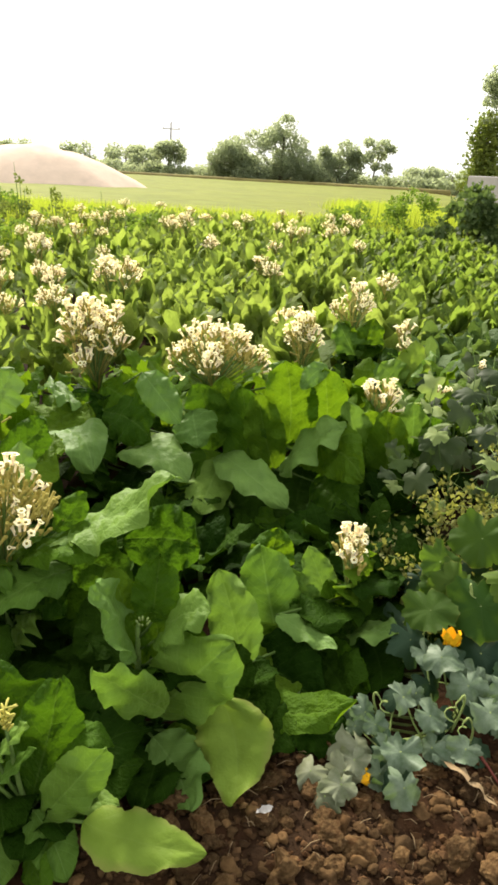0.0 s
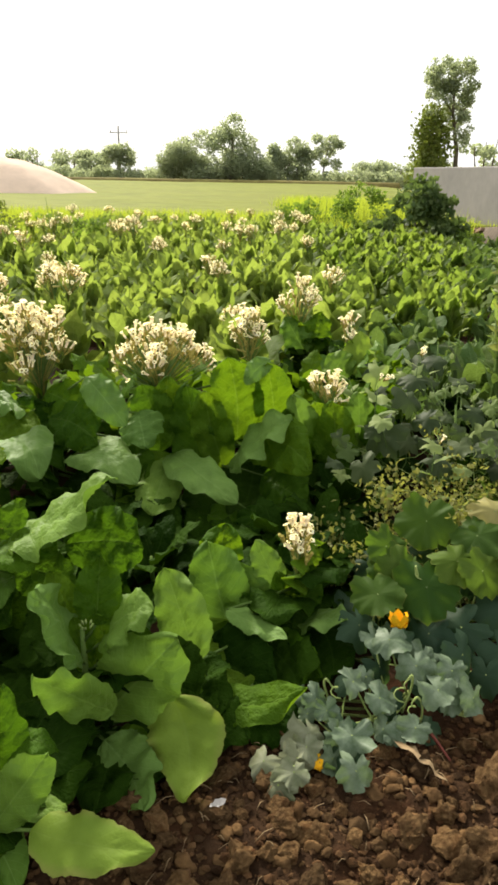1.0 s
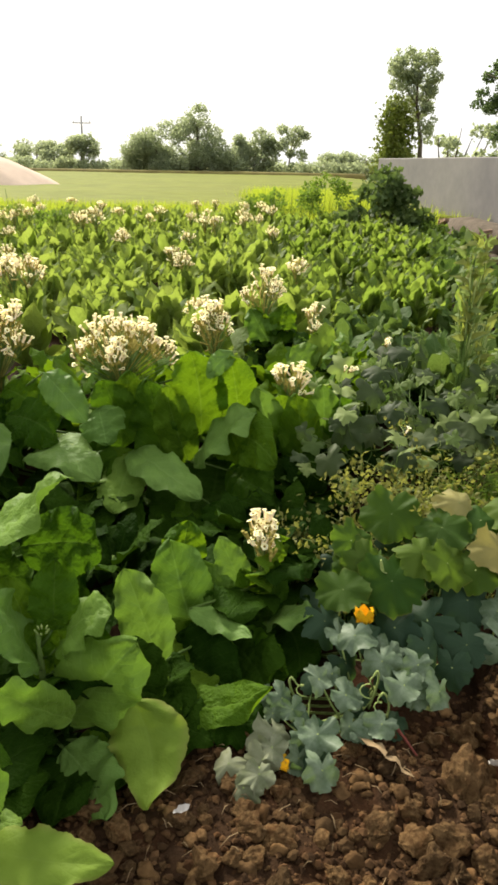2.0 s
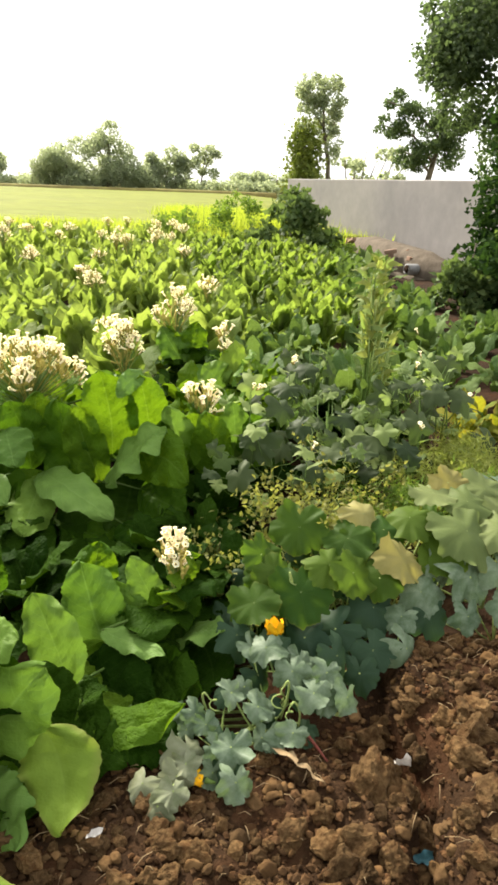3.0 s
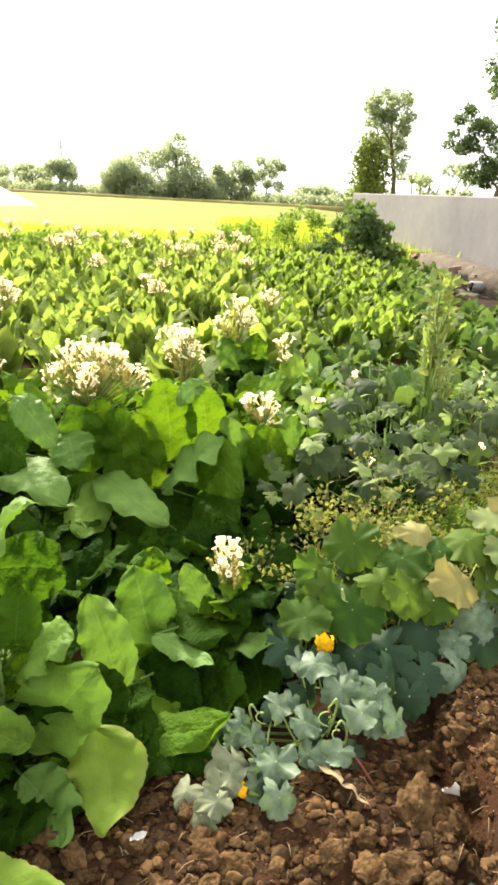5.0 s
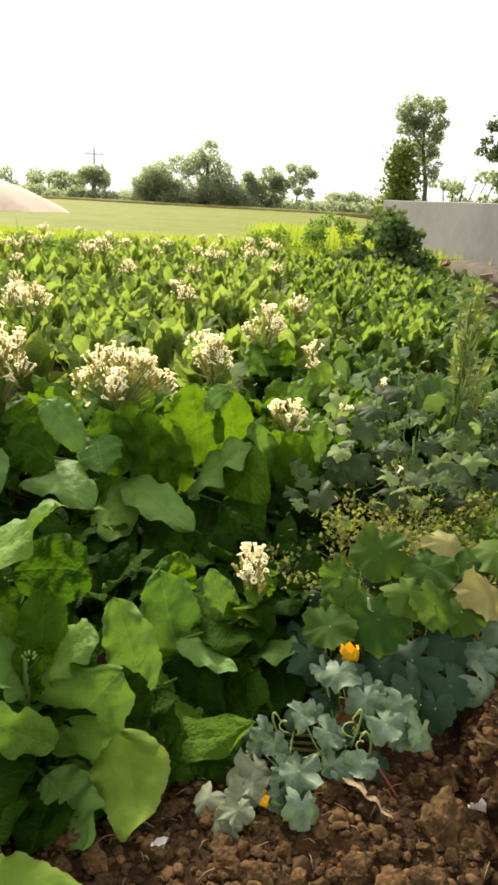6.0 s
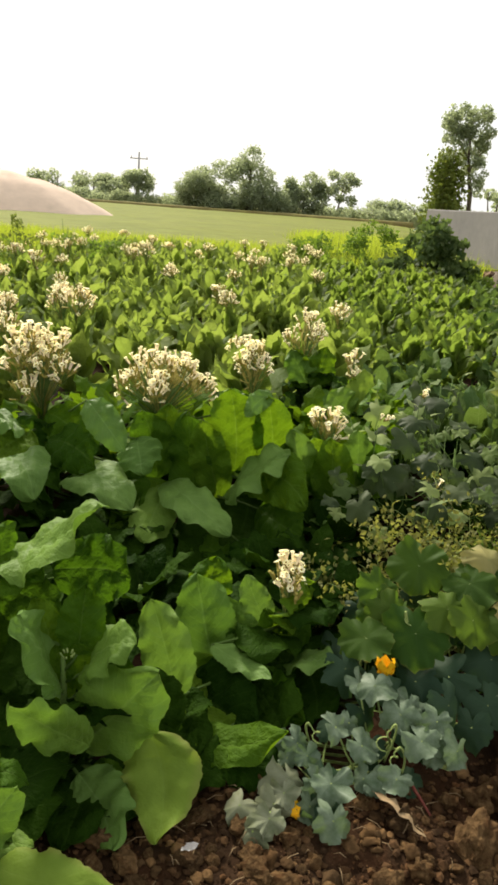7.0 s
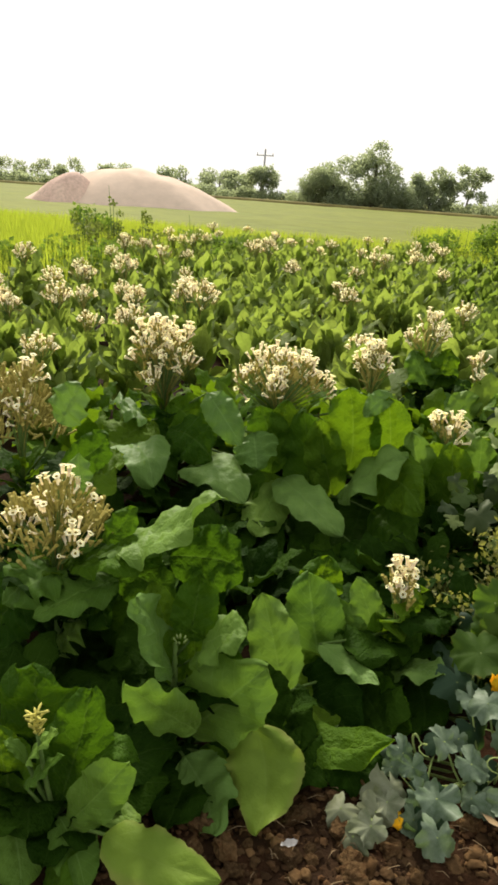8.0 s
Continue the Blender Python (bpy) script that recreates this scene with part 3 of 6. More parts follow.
def blades_of_grass(places, heights, mat, gen, width=0.008, lean=0.35, name="grass"):
    """Many bent blades of grass in one mesh."""
    n = len(places)
    p = np.asarray(places, float)
    h = np.asarray(heights).reshape(-1, 1)
    c = gen.uniform(0, 2 * np.pi, n)
    out = np.stack([np.cos(c), np.sin(c), np.zeros(n)], 1)
    side = np.stack([-np.sin(c), np.cos(c), np.zeros(n)], 1) * width * gen.uniform(0.6, 1.4, (n, 1))
    up = np.array([[0, 0, 1.0]])
    b = gen.uniform(0.3, 1.0, (n, 1)) * lean
    m = p + up * h * 0.55 + out * h * b * 0.35
    t = p + up * h * (1 - 0.25 * b) + out * h * b
    verts = np.stack([p - side, p + side, m + side * 0.9, m - side * 0.9, t], 1).reshape(-1, 3)
    o = np.arange(n)[:, None] * 5
    quads, tris = (o + np.array([[0, 1, 2, 3]])).tolist(), (o + np.array([[3, 2, 4]])).tolist()
    me = bpy.data.meshes.new(name)
    me.from_pydata(verts.tolist(), [], quads + tris)
    me.materials.append(mat)
    me.update()
    return me


# ---- ground, crop fields, wall, heap ----
def steps(a, b, fine, lo, hi, grow=1.22):
    """Coordinates from lo to hi, evenly fine between a and b and ever wider outside."""
    mid = list(np.arange(a, b + fine / 2, fine))
    right, d, v = [], fine, b
    while v < hi:
        d *= grow
        v = min(hi, v + d)
        right.append(v)
    left, d, v = [], fine, a
    while v > lo:
        d *= grow
        v = max(lo, v - d)
        left.append(v)
    return np.array(left[::-1] + mid + right)


def soil_height(x, y):
    near = max(0.0, 1 - max(0.0, math.hypot(x - 0.6, y - 1.6) - 2.5) / 3)
    if near <= 0:
        return 0.0
    v = Vector((x, y, 0))
    d = x - 0.95 - 0.17 * (y - 1.4) - 0.03 * math.sin(11 * y)
    ridge = 0.0
    if x > 0.7 and y < 2.0:
        k = min(1.0, max(0.0, d / 0.09))
        ridge = min(1.0, (x - 0.7) / 0.12) * min(1.0, (2.0 - y) / 0.25) * (0.1 * k * k * (3 - 2 * k) - 0.08 * math.exp(-(d / 0.04) ** 2))
    return near * (ridge + 0.05 * noise.noise(v * 3.1) + 0.02 * noise.noise(v * 9) + 0.012 * noise.noise(v * 27) + 0.006 * noise.noise(v * 60))


gx, gy = steps(-0.8, 2.2, 0.022, -1800, 1800), steps(0.6, 2.4, 0.022, -900, 2600)
gv = [(x, y, soil_height(x, y)) for y in gy for x in gx]
nx = len(gx)
gf = [(j * nx + i, j * nx + i + 1, (j + 1) * nx + i + 1, (j + 1) * nx + i) for j in range(len(gy) - 1) for i in range(nx - 1)]
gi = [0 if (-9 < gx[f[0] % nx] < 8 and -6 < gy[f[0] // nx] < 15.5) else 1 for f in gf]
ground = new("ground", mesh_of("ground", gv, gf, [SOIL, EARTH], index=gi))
tagged(ground, "bare brown soil running out to flat farmland", "ground", kind="structure")

# ripening crop beyond the tobacco: a raised, uneven canopy
cx, cy = np.linspace(-110, 15, 90), np.concatenate([np.linspace(16.5, 30, 30), np.linspace(31, 96, 40)])
cv, cf = [], []
for y in cy:
    for x in cx:
        v = Vector((x * 0.6, y * 0.6, 0))
        cv.append((x, y, 0.42 + 0.06 * noise.noise(v) + 0.05 * noise.noise(v * 3)))
n0 = len(cx)
for j in range(len(cy) - 1):
    for i in range(n0 - 1):
        cf.append((j * n0 + i, j * n0 + i + 1, (j + 1) * n0 + i + 1, (j + 1) * n0 + i))
front = len(cv)
cv += [(x, cy[0], -0.02) for x in cx]
cf += [(front + i, front + i + 1, i + 1, i) for i in range(n0 - 1)]
tagged(new("crop_field", mesh_of("crop_field", cv, cf, RICE)), "yellow-green ripening crop field, low and even", "field", kind="structure")
# earth bund along the field's far side
bund = []
for k in range(60):
    f = k / 59
    bund.append((-110 + 130 * f, 97.5 - 6 * f + noise.noise(Vector((f * 20, 0, 0))), 0.25 + 0.12 * noise.noise(Vector((f * 31, 5, 0)))))
tagged(new("field_bund", tube(bund, 0.5, EARTH, 6)), "low brown earth bund edging the crop field", "bank", kind="structure")

# cement wall, running away from the path
def wall_block(a, b, thick, tall, mat, name, cut=14):
    a, b = Vector((*a, 0)), Vector((*b, 0))
    d = (b - a).normalized()
    s = Vector((-d.y, d.x, 0)) * thick / 2
    verts, faces = [], []
    for i in range(cut + 1):
        p = a.lerp(b, i / cut)
        z = tall + 0.012 * noise.noise(Vector((i * 0.7, 3, 0)))
        for q, h in ((p - s, -0.1), (p - s, z - 0.02), (p - s * 0.8, z), (p + s * 0.8, z), (p + s, z - 0.02), (p + s, -0.1)):
            verts.append(Vector((q.x, q.y, h)))
    for i in range(cut):
        for k in range(5):
            o = i * 6 + k
            faces.append((o, o + 6, o + 7, o + 1))
    faces += [tuple(range(6)), tuple(range(cut * 6, cut * 6 + 6))[::-1]]
    return mesh_of(name, verts, faces, mat, smooth=False)


wall = tagged(new("wall_field", wall_block((5.5, 22.3), (7.35, 10.4), 0.24, 1.73, CEMENT, "wall")), "grey cement-rendered boundary wall, stained and plain", "wall", kind="structure")
tagged(new("wall_return", wall_block((5.62, 22.3), (12.5, 23.2), 0.24, 1.7, CEMENT, "wall")), "grey cement-rendered return of the wall", "wall", kind="structure")

# heap of sand
def heap_mesh(wide=6.3, deep=4.0, tall=2.25, mat=SAND):
    verts, faces, rings, seg = [], [], 16, 48
    for i in range(rings + 1):
        f = i / rings
        for k in range(seg):
            c = 2 * math.pi * k / seg
            e = 1 + 0.06 * math.sin(3 * c + 1) + 0.04 * math.sin(7 * c)
            x, y = wide * f * math.cos(c) * e, deep * f * math.sin(c) * e
            z = tall * (1 - f ** 1.75) ** 0.95 if f < 1 else -0.05
            z *= 1 + 0.05 * noise.noise(Vector((x * 0.9, y * 0.9, 0)))
            verts.append((x + 0.3 * (1 - f), y, z + 0.015 * noise.noise(Vector((x * 3, y * 3, 4)))))
    for i in range(rings):
        for k in range(seg):
            a, b = i * seg + k, i * seg + (k + 1) % seg
            faces.append((a, a + seg, b + seg, b))
    return mesh_of("heap", verts, faces, mat)


thing("earth_mound", -15.6, 35.6, 0, "low heap of dull reddish earth against the sand", "earth heap", data=heap_mesh(2.1, 2.0, 1.85, RED_EARTH))
sand = thing("sand_mound", -13.4, 38.0, 0, "large smooth heap of pale pinkish sand beside the field", "sand heap", data=heap_mesh())

# brick bank at the wall's foot, and a pipe end
bank = thing("brick_bank", 5.35, 14.5, 0, "collapsed bank of red-brown bricks and earth at the wall's foot", "rubble bank")
part("earth_core", tube([(0.75, -3.6, 0.0), (0.45, -2, 0.12), (0.3, 0.5, 0.14), (0.3, 3.4, 0.05)], [0.12, 0.36, 0.42, 0.25], BANK, 9), bank)


def block(w, d, h, mat, bevel=0.006):
    bm = bmesh.new()
    bmesh.ops.create_cube(bm, size=1, matrix=Matrix.Diagonal((w, d, h, 1)))
    bmesh.ops.bevel(bm, geom=bm.edges[:], offset=bevel, segments=1, affect="EDGES")
    me = bpy.data.meshes.new("block")
    bm.to_mesh(me)
    bm.free()
    me.materials.append(mat)
    return me


brick_mesh = block(0.23, 0.11, 0.075, BRICK)
br = random.Random(3)
for k in range(18):
    y = br.uniform(-3.6, 3.4)
    part("brick", brick_mesh, bank, at=pose(0.18 + 0.12 * (y < -2) + br.uniform(-0.25, 0.3), y, 0.36 + br.uniform(-0.12, 0.07), br.uniform(-25, 25), br.uniform(-25, 25), br.uniform(0, 180)))
pipe = thing("cement_pipe", 5.33, 12.2, 0.1, "grey-brown cement pipe end sticking out of the bank", "pipe")
part("bore", tube([(0.03, -0.012, 0.072), (0.0, 0.0, 0.072), (0.3, 0.1, 0.06), (0.8, 0.26, 0.05)], [0.086, 0.1, 0.095, 0.095], CONCRETE, 18), pipe)
# the pipe end is closed: a dark disc stands for the shade inside
part("dark_mouth", tube([(-0.004, -0.001, 0.072), (0.01, 0.004, 0.072)], [0.074, 0.074], SOIL, 18), pipe, "dark disc put in place of the shaded hollow")
part("earth_bed", heap_mesh(0.9, 0.8, 0.14, BANK), pipe, "dull brown earth round the pipe", pose(0.75, 0.45, -0.1))

# power pole far off
pole = thing("power_pole", -17.4, 110, 0, "distant concrete power pole with one crossarm", "power pole")
part("post", tube([(0, 0, 0), (0.1, 0, 7.6)], [0.2, 0.12], CONCRETE, 8), pole)
part("crossarm", block(2.6, 0.12, 0.14, CONCRETE, 0.02), pole, at=pose(0.1, 0, 6.7))
for k in (-1.15, 0.0, 1.15):
    part("insulator", tube([(k + 0.1, 0, 6.75), (k + 0.1, 0, 7.05)], [0.07, 0.05], CONCRETE, 6), pole)

# ---- trees and bushes ----
tg = np.random.default_rng(11)
big_top = lambda f: 3.0 + 5.0 * math.exp(-((f - 0.62) / 0.2) ** 2) + 2.6 * math.exp(-((f - 0.2) / 0.16) ** 2)
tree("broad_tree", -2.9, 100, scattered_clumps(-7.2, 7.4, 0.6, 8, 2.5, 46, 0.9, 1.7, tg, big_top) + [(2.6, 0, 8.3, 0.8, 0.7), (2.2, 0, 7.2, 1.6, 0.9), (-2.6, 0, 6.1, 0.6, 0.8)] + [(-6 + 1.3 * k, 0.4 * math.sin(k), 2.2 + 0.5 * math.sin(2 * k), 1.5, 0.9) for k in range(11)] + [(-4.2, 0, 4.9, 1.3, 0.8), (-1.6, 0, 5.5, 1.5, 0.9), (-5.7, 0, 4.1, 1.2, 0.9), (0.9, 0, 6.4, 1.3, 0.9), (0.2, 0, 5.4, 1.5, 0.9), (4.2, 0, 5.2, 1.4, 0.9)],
     TREE_HAZED, 0.25, 32000, "distant clump of broad dark green trees with uneven crowns", [([(2, 0, 0), (2.2, 0, 6)], [0.4, 0.15]), ([(-3, 0, 0), (-3.4, 0, 4)], [0.3, 0.1])], 21)
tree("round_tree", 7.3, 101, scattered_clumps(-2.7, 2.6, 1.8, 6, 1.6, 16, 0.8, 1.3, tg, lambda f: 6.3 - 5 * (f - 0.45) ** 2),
     TREE_HAZED, 0.3, 6000, "distant rounded green tree with gaps under its crown", [([(-0.6, 0, 0), (-0.3, 0, 3)], [0.22, 0.1]), ([(0.7, 0, 0), (0.9, 0, 3)], [0.2, 0.1])], 22)
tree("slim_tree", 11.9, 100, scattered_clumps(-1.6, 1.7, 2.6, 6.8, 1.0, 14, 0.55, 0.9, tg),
     TREE_HAZED, 0.28, 2400, "distant slim tree with an airy pale crown", [([(-0.7, 0, 0), (-0.3, 0, 3), (0.2, 0, 6)], [0.14, 0.1, 0.05]), ([(-0.3, 0, 3), (1.0, 0, 5)], [0.08, 0.03])], 23)
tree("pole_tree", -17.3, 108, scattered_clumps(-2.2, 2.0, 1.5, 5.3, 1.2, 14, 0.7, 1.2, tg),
     TREE_HAZED, 0.3, 3400, "distant small round tree under the power pole", [([(0, 0, 0), (0, 0, 4)], [0.2, 0.08])], 24)
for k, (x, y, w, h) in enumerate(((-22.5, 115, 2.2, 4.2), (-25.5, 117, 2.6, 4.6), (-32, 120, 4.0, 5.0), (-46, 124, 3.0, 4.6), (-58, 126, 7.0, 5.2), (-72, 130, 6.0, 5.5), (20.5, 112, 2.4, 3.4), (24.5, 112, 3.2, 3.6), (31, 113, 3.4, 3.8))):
    tree("field_tree", x, y, scattered_clumps(-w, w, 0.4, h, 1.5, 14, 0.8, 1.4, tg), TREE_HAZED, 0.32, 3400, "distant low rounded tree in the hedge line", [([(0, 0, 0), (0, 0, h * 0.7)], [0.2, 0.08])], 30 + k)
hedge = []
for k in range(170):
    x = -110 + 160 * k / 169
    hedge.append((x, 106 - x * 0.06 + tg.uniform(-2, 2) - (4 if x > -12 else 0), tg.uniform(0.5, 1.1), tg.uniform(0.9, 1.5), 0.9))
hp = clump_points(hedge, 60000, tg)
tagged(new("far_hedge", leaflets(hp, 0.33 * tg.uniform(0.6, 1.3, len(hp)), TREE_HAZED, tg)), "long low dark hedge at the far edge of the fields", "hedge", kind="stuff")

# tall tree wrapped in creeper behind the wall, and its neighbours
tree("tall_tree", 12.4, 45, scattered_clumps(-1.3, 1.25, 3.3, 7.9, 0.9, 120, 0.14, 0.4, tg), TREE_HAZED, 0.13, 12000, "tall slender tree with a loose crown and leaning trunk",
     [([(0.9, 0, 0), (0.75, 0, 3), (0.3, 0, 5), (0.2, 0, 7)], [0.16, 0.13, 0.09, 0.04]), ([(0.5, 0, 4.4), (1.2, 0, 5.6)], [0.06, 0.02]), ([(0.3, 0, 5.0), (-0.8, 0, 6.2)], [0.06, 0.02])], 51)
tree("creeper_column", 11.5, 44.6, [(0.12 * math.sin(5 * h), 0, h, 1.1 - 0.07 * abs(h - 2.4), 1.0) for h in np.arange(0.6, 4.9, 0.4)] + [(0.6, 0.1, 3.2, 0.6, 1), (-0.5, 0, 1.5, 0.8, 1)], IVY, 0.22, 4200,
     "dense column of yellowish green creeper over a dead trunk", [([(0, 0, 0), (0, 0, 4.2)], [0.2, 0.1])], 52)
tree("shrub", 15.4, 45, scattered_clumps(-1.8, 2.8, 1.0, 4.0, 1.2, 26, 0.25, 0.5, tg, lambda f: 3.2 + 1.4 * f), TREE_HAZED, 0.24, 1500, "thin airy shrub with bare twigs above the wall",
     [([(0.4 * k - 1, 0, 0), (0.5 * k - 1, 0, 2), (0.7 * k - 1.2, 0, 3.2 + 0.3 * (k % 3))], [0.07, 0.05, 0.02]) for k in range(7)], 53)
arms = [[(0.15, 0, 2.3), (-0.5, 0.1, 3.0), (-1.5, 0.1, 3.25)], [(0.3, 0, 2.9), (-0.5, 0, 3.6), (-1.4, 0.1, 3.85)], [(0.25, 0, 2.6), (0.7, 0.1, 3.0), (1.2, 0, 3.5)], [(0.1, 0, 2.0), (-0.3, 0, 2.4), (-0.8, -0.1, 2.55)]]
sg = np.random.default_rng(17)
airy = []
for arm in arms:
    for k in range(13):
        f = 0.25 + 0.75 * k / 12
        p = Vector(arm[0]).lerp(Vector(arm[1]), f * 2) if f < 0.5 else Vector(arm[1]).lerp(Vector(arm[2]), f * 2 - 1)
        airy.append((p.x + sg.uniform(-0.25, 0.25), sg.uniform(-0.4, 0.4), p.z + sg.uniform(-0.2, 0.25), sg.uniform(0.13, 0.27), 0.7))
airy += [(sg.uniform(-0.2, 1.3), sg.uniform(-0.4, 0.4), sg.uniform(2.0, 4.0), sg.uniform(0.15, 0.3), 0.8) for _ in range(22)]
tree("spreading_tree", 9.1, 20.5, airy, TREE_NEAR, 0.075, 12000, "loose leafy tree with long side branches and a slanting dark trunk",
     [([(0, 0, 0), (0.05, 0, 1.8), (0.25, 0, 2.7), (0.6, 0, 3.8)], [0.11, 0.09, 0.06, 0.03])] + [(arm, [0.045, 0.03, 0.012]) for arm in arms], 54)
# big dark tree hung with creeper, close on the path's far side
bg = np.random.default_rng(8)
bigc = []
for k in range(120):
    h = bg.uniform(1.9, 7.2)
    edge = -1.45 + max(0.0, 3.3 - h) * 1.2 + 0.2 * math.sin(3 * h)
    bigc.append((edge + (4.6 - edge) * bg.random() ** 1.3, bg.uniform(-0.6, 1.6), h, bg.uniform(0.26, 0.55), bg.uniform(0.75, 1.0)))
tree("large_tree", 6.75, 11.2, bigc, TREE_NEAR, 0.08, 76000, "large dark green tree with dense hanging foliage", [([(1.2, 0, 0), (1.3, 0, 2.5), (1.0, 0, 5)], [0.3, 0.24, 0.12]), ([(1.3, 0, 2.5), (-0.4, 0, 4.8)], [0.12, 0.04]), ([(1.2, 0, 3.2), (-1.0, 0, 3.6)], [0.07, 0.02])], 55)
tree("hanging_creeper", 5.72, 9.2, [(-0.4 + 0.03 * k + 0.16 * math.sin(k * 2.1), 0.25 * math.cos(k), 0.15 + 0.16 * k, 0.42 + 0.08 * math.sin(k), 1.0) for k in range(22)] + [(0.75 + 0.15 * math.sin(k), 0.1, 0.3 * k, 0.85, 1) for k in range(18)] + [(-0.75 + 0.25 * k, -0.6 + 0.1 * math.sin(3 * k), 0.25, 0.45, 0.9) for k in range(7)], BUSH, 0.095, 45000,
     "dark green creeper bush climbing up the tree", [([(0.3, 0, 0), (0.7, 0, 2.2)], [0.1, 0.05])], 56)
tree("creeper_fringe", 5.55, 9.0, [(bg.uniform(-0.35, 0.1) + 0.12 * h, bg.uniform(-0.4, 0.1), h, bg.uniform(0.1, 0.2), 1.0) for h in np.linspace(0.9, 2.9, 22)] + [(bg.uniform(-0.45, 0.0), bg.uniform(-0.3, 0.3), bg.uniform(0.2, 0.6), bg.uniform(0.1, 0.2), 1.0) for _ in range(8)], BUSH_MID, 0.075, 5200,
     "olive green creeper hanging down before the dark bush", [([(0.2, 0, 0), (0.3, 0, 1.4), (0.3, 0, 2.8)], [0.03, 0.02, 0.01])], 59)
cave = [(x, y + bg.uniform(-0.15, 0.15), 0.74 + 0.1 * math.sin(5 * x + 3 * y) + 0.1 * (x - 4.2), 0.27, 0.7) for x in np.arange(4.15, 6.4, 0.28) for y in np.arange(7.35, 9.3, 0.3) if x > 0.2 + 0.56 * y]
cave += [(x, 9.2, z, 0.32, 1.0) for x in np.arange(5.35, 6.8, 0.3) for z in (0.1, 0.4, 0.7)] + [(6.4, y, z, 0.32, 1.0) for y in np.arange(7.4, 9.2, 0.35) for z in (0.2, 0.6)]
tree("overhanging_bush", 0, 0, cave, BUSH, 0.095, 22000, "dark bush with a deep shaded hollow under its branches", [([(5.6, 8.6, 0), (5.4, 8.2, 0.5), (5.0, 7.9, 0.85)], [0.05, 0.04, 0.02]), ([(5.6, 8.6, 0), (5.8, 8.3, 0.9)], [0.04, 0.02])], 71)
tree("leafy_bush", 4.62, 8.6, [(bg.uniform(-0.3, 0.3), bg.uniform(-0.4, 0.4), bg.uniform(0.05, 0.62), bg.uniform(0.1, 0.17), 1.0) for _ in range(22)] + [(bg.uniform(0.35, 1.6), bg.uniform(-0.9, 0.1), bg.uniform(1.0, 1.3), bg.uniform(0.1, 0.17), 0.8) for _ in range(20)], BUSH_MID, 0.11, 3600, "mid-green leafy bush beside the shaded hollow", [([(0, 0, 0), (0.1, 0, 0.9)], [0.02, 0.01])], 72)
tree("dark_bush", 3.85, 15.2, scattered_clumps(-1.3, 0.85, 0.05, 1.35, 0.8, 85, 0.07, 0.2, tg, lambda f: 0.25 + 1.22 * math.exp(-((f - 0.62) / 0.36) ** 2)), BUSH_MID, 0.14, 3600, "dense dark green bush at the wall's end", [([(0, 0, 0), (0, 0, 0.8)], [0.03, 0.015])], 57)
for k, (x, y, w, h) in enumerate(((2.0, 15.8, 0.9, 1.2), (-5.1, 13.0, 0.8, 1.1), (-3.3, 13.4, 0.8, 0.95), (-4.2, 10.2, 1.1, 0.8), (3.0, 17.5, 0.6, 1.35), (4.7, 14.2, 0.4, 0.5), (-3.5, 9.2, 0.9, 0.72), (-2.7, 10.6, 0.9, 0.75), (-4.7, 8.8, 0.9, 0.75), (-2.4, 12.6, 0.8, 0.8), (1.6, 17.0, 0.8, 0.85))):
    tree("weed_bush", x, y, scattered_clumps(-w, w, 0.05, h, 0.4, 16, 0.12, 0.24, tg, lambda f: h * (1 - 1.3 * (f - 0.5) ** 2)), WEED, 0.07, 1500, "tall straggling green weeds in the crop", [([(0, 0, 0), (0.05, 0, h * 0.9)], [0.01, 0.004]), ([(0.1, 0, 0), (0.3, 0, h * 0.7)], [0.008, 0.004])], 60 + k, bark=STEM)

# tall straggling weeds before the heap
for k, (x, y, w, h) in enumerate(((-3.93, 11.0, 0.16, 1.5), (-3.5, 11.3, 0.2, 1.15), (-4.5, 11.2, 0.22, 1.2), (-2.6, 10.9, 0.16, 1.15), (-4.2, 10.6, 0.24, 1.0), (-3.2, 10.6, 0.22, 0.9))):
    tree("tall_weed", x, y, scattered_clumps(-w, w, 0.2, h, 0.2, 18, 0.05, 0.11, tg, lambda f: h * (1 - 2.2 * (f - 0.5) ** 2)), IVY, 0.05, 520, "tall straggling olive weed with thin stems in the crop",
         [([(0.05 * j - 0.08, 0, 0), (0.04 * j - 0.06, 0, h * 0.5), (0.07 * j - 0.1, 0, h * (0.96 - 0.12 * j))], [0.009, 0.007, 0.003]) for j in range(4)], 90 + k, bark=STEM)

# grasses
def grass_patch(name, x0, x1, y0, y1, n, h0, h1, label, mat=GRASS, width=0.012, seed=1):
    g = np.random.default_rng(seed)
    cx, cy = g.normal(size=n), g.normal(size=n)
    p = np.stack([(x0 + x1) / 2 + (x1 - x0) * (g.uniform(-0.5, 0.5, n) + 0.08 * cx), (y0 + y1) / 2 + (y1 - y0) * (g.uniform(-0.5, 0.5, n) + 0.12 * np.abs(cy)), np.full(n, -0.02)], 1)
    return tagged(new(name, blades_of_grass(p, g.uniform(h0, h1, n), mat, g, width)), label, "grass", kind="stuff")


grass_patch("tall_grass", -11, -3.7, 6.6, 16, 26000, 0.45, 0.85, "tall bright yellow-green grass beside the tobacco", seed=71, width=0.01)
grass_patch("tall_grass", -14, 5, 15.2, 19.5, 30000, 0.4, 0.7, "bright yellow-green crop edge", seed=72, width=0.013)
grass_patch("tall_grass", 1.8, 5.2, 16.8, 26, 12000, 0.45, 0.95, "tall pale green grass before the wall", seed=73, width=0.016)


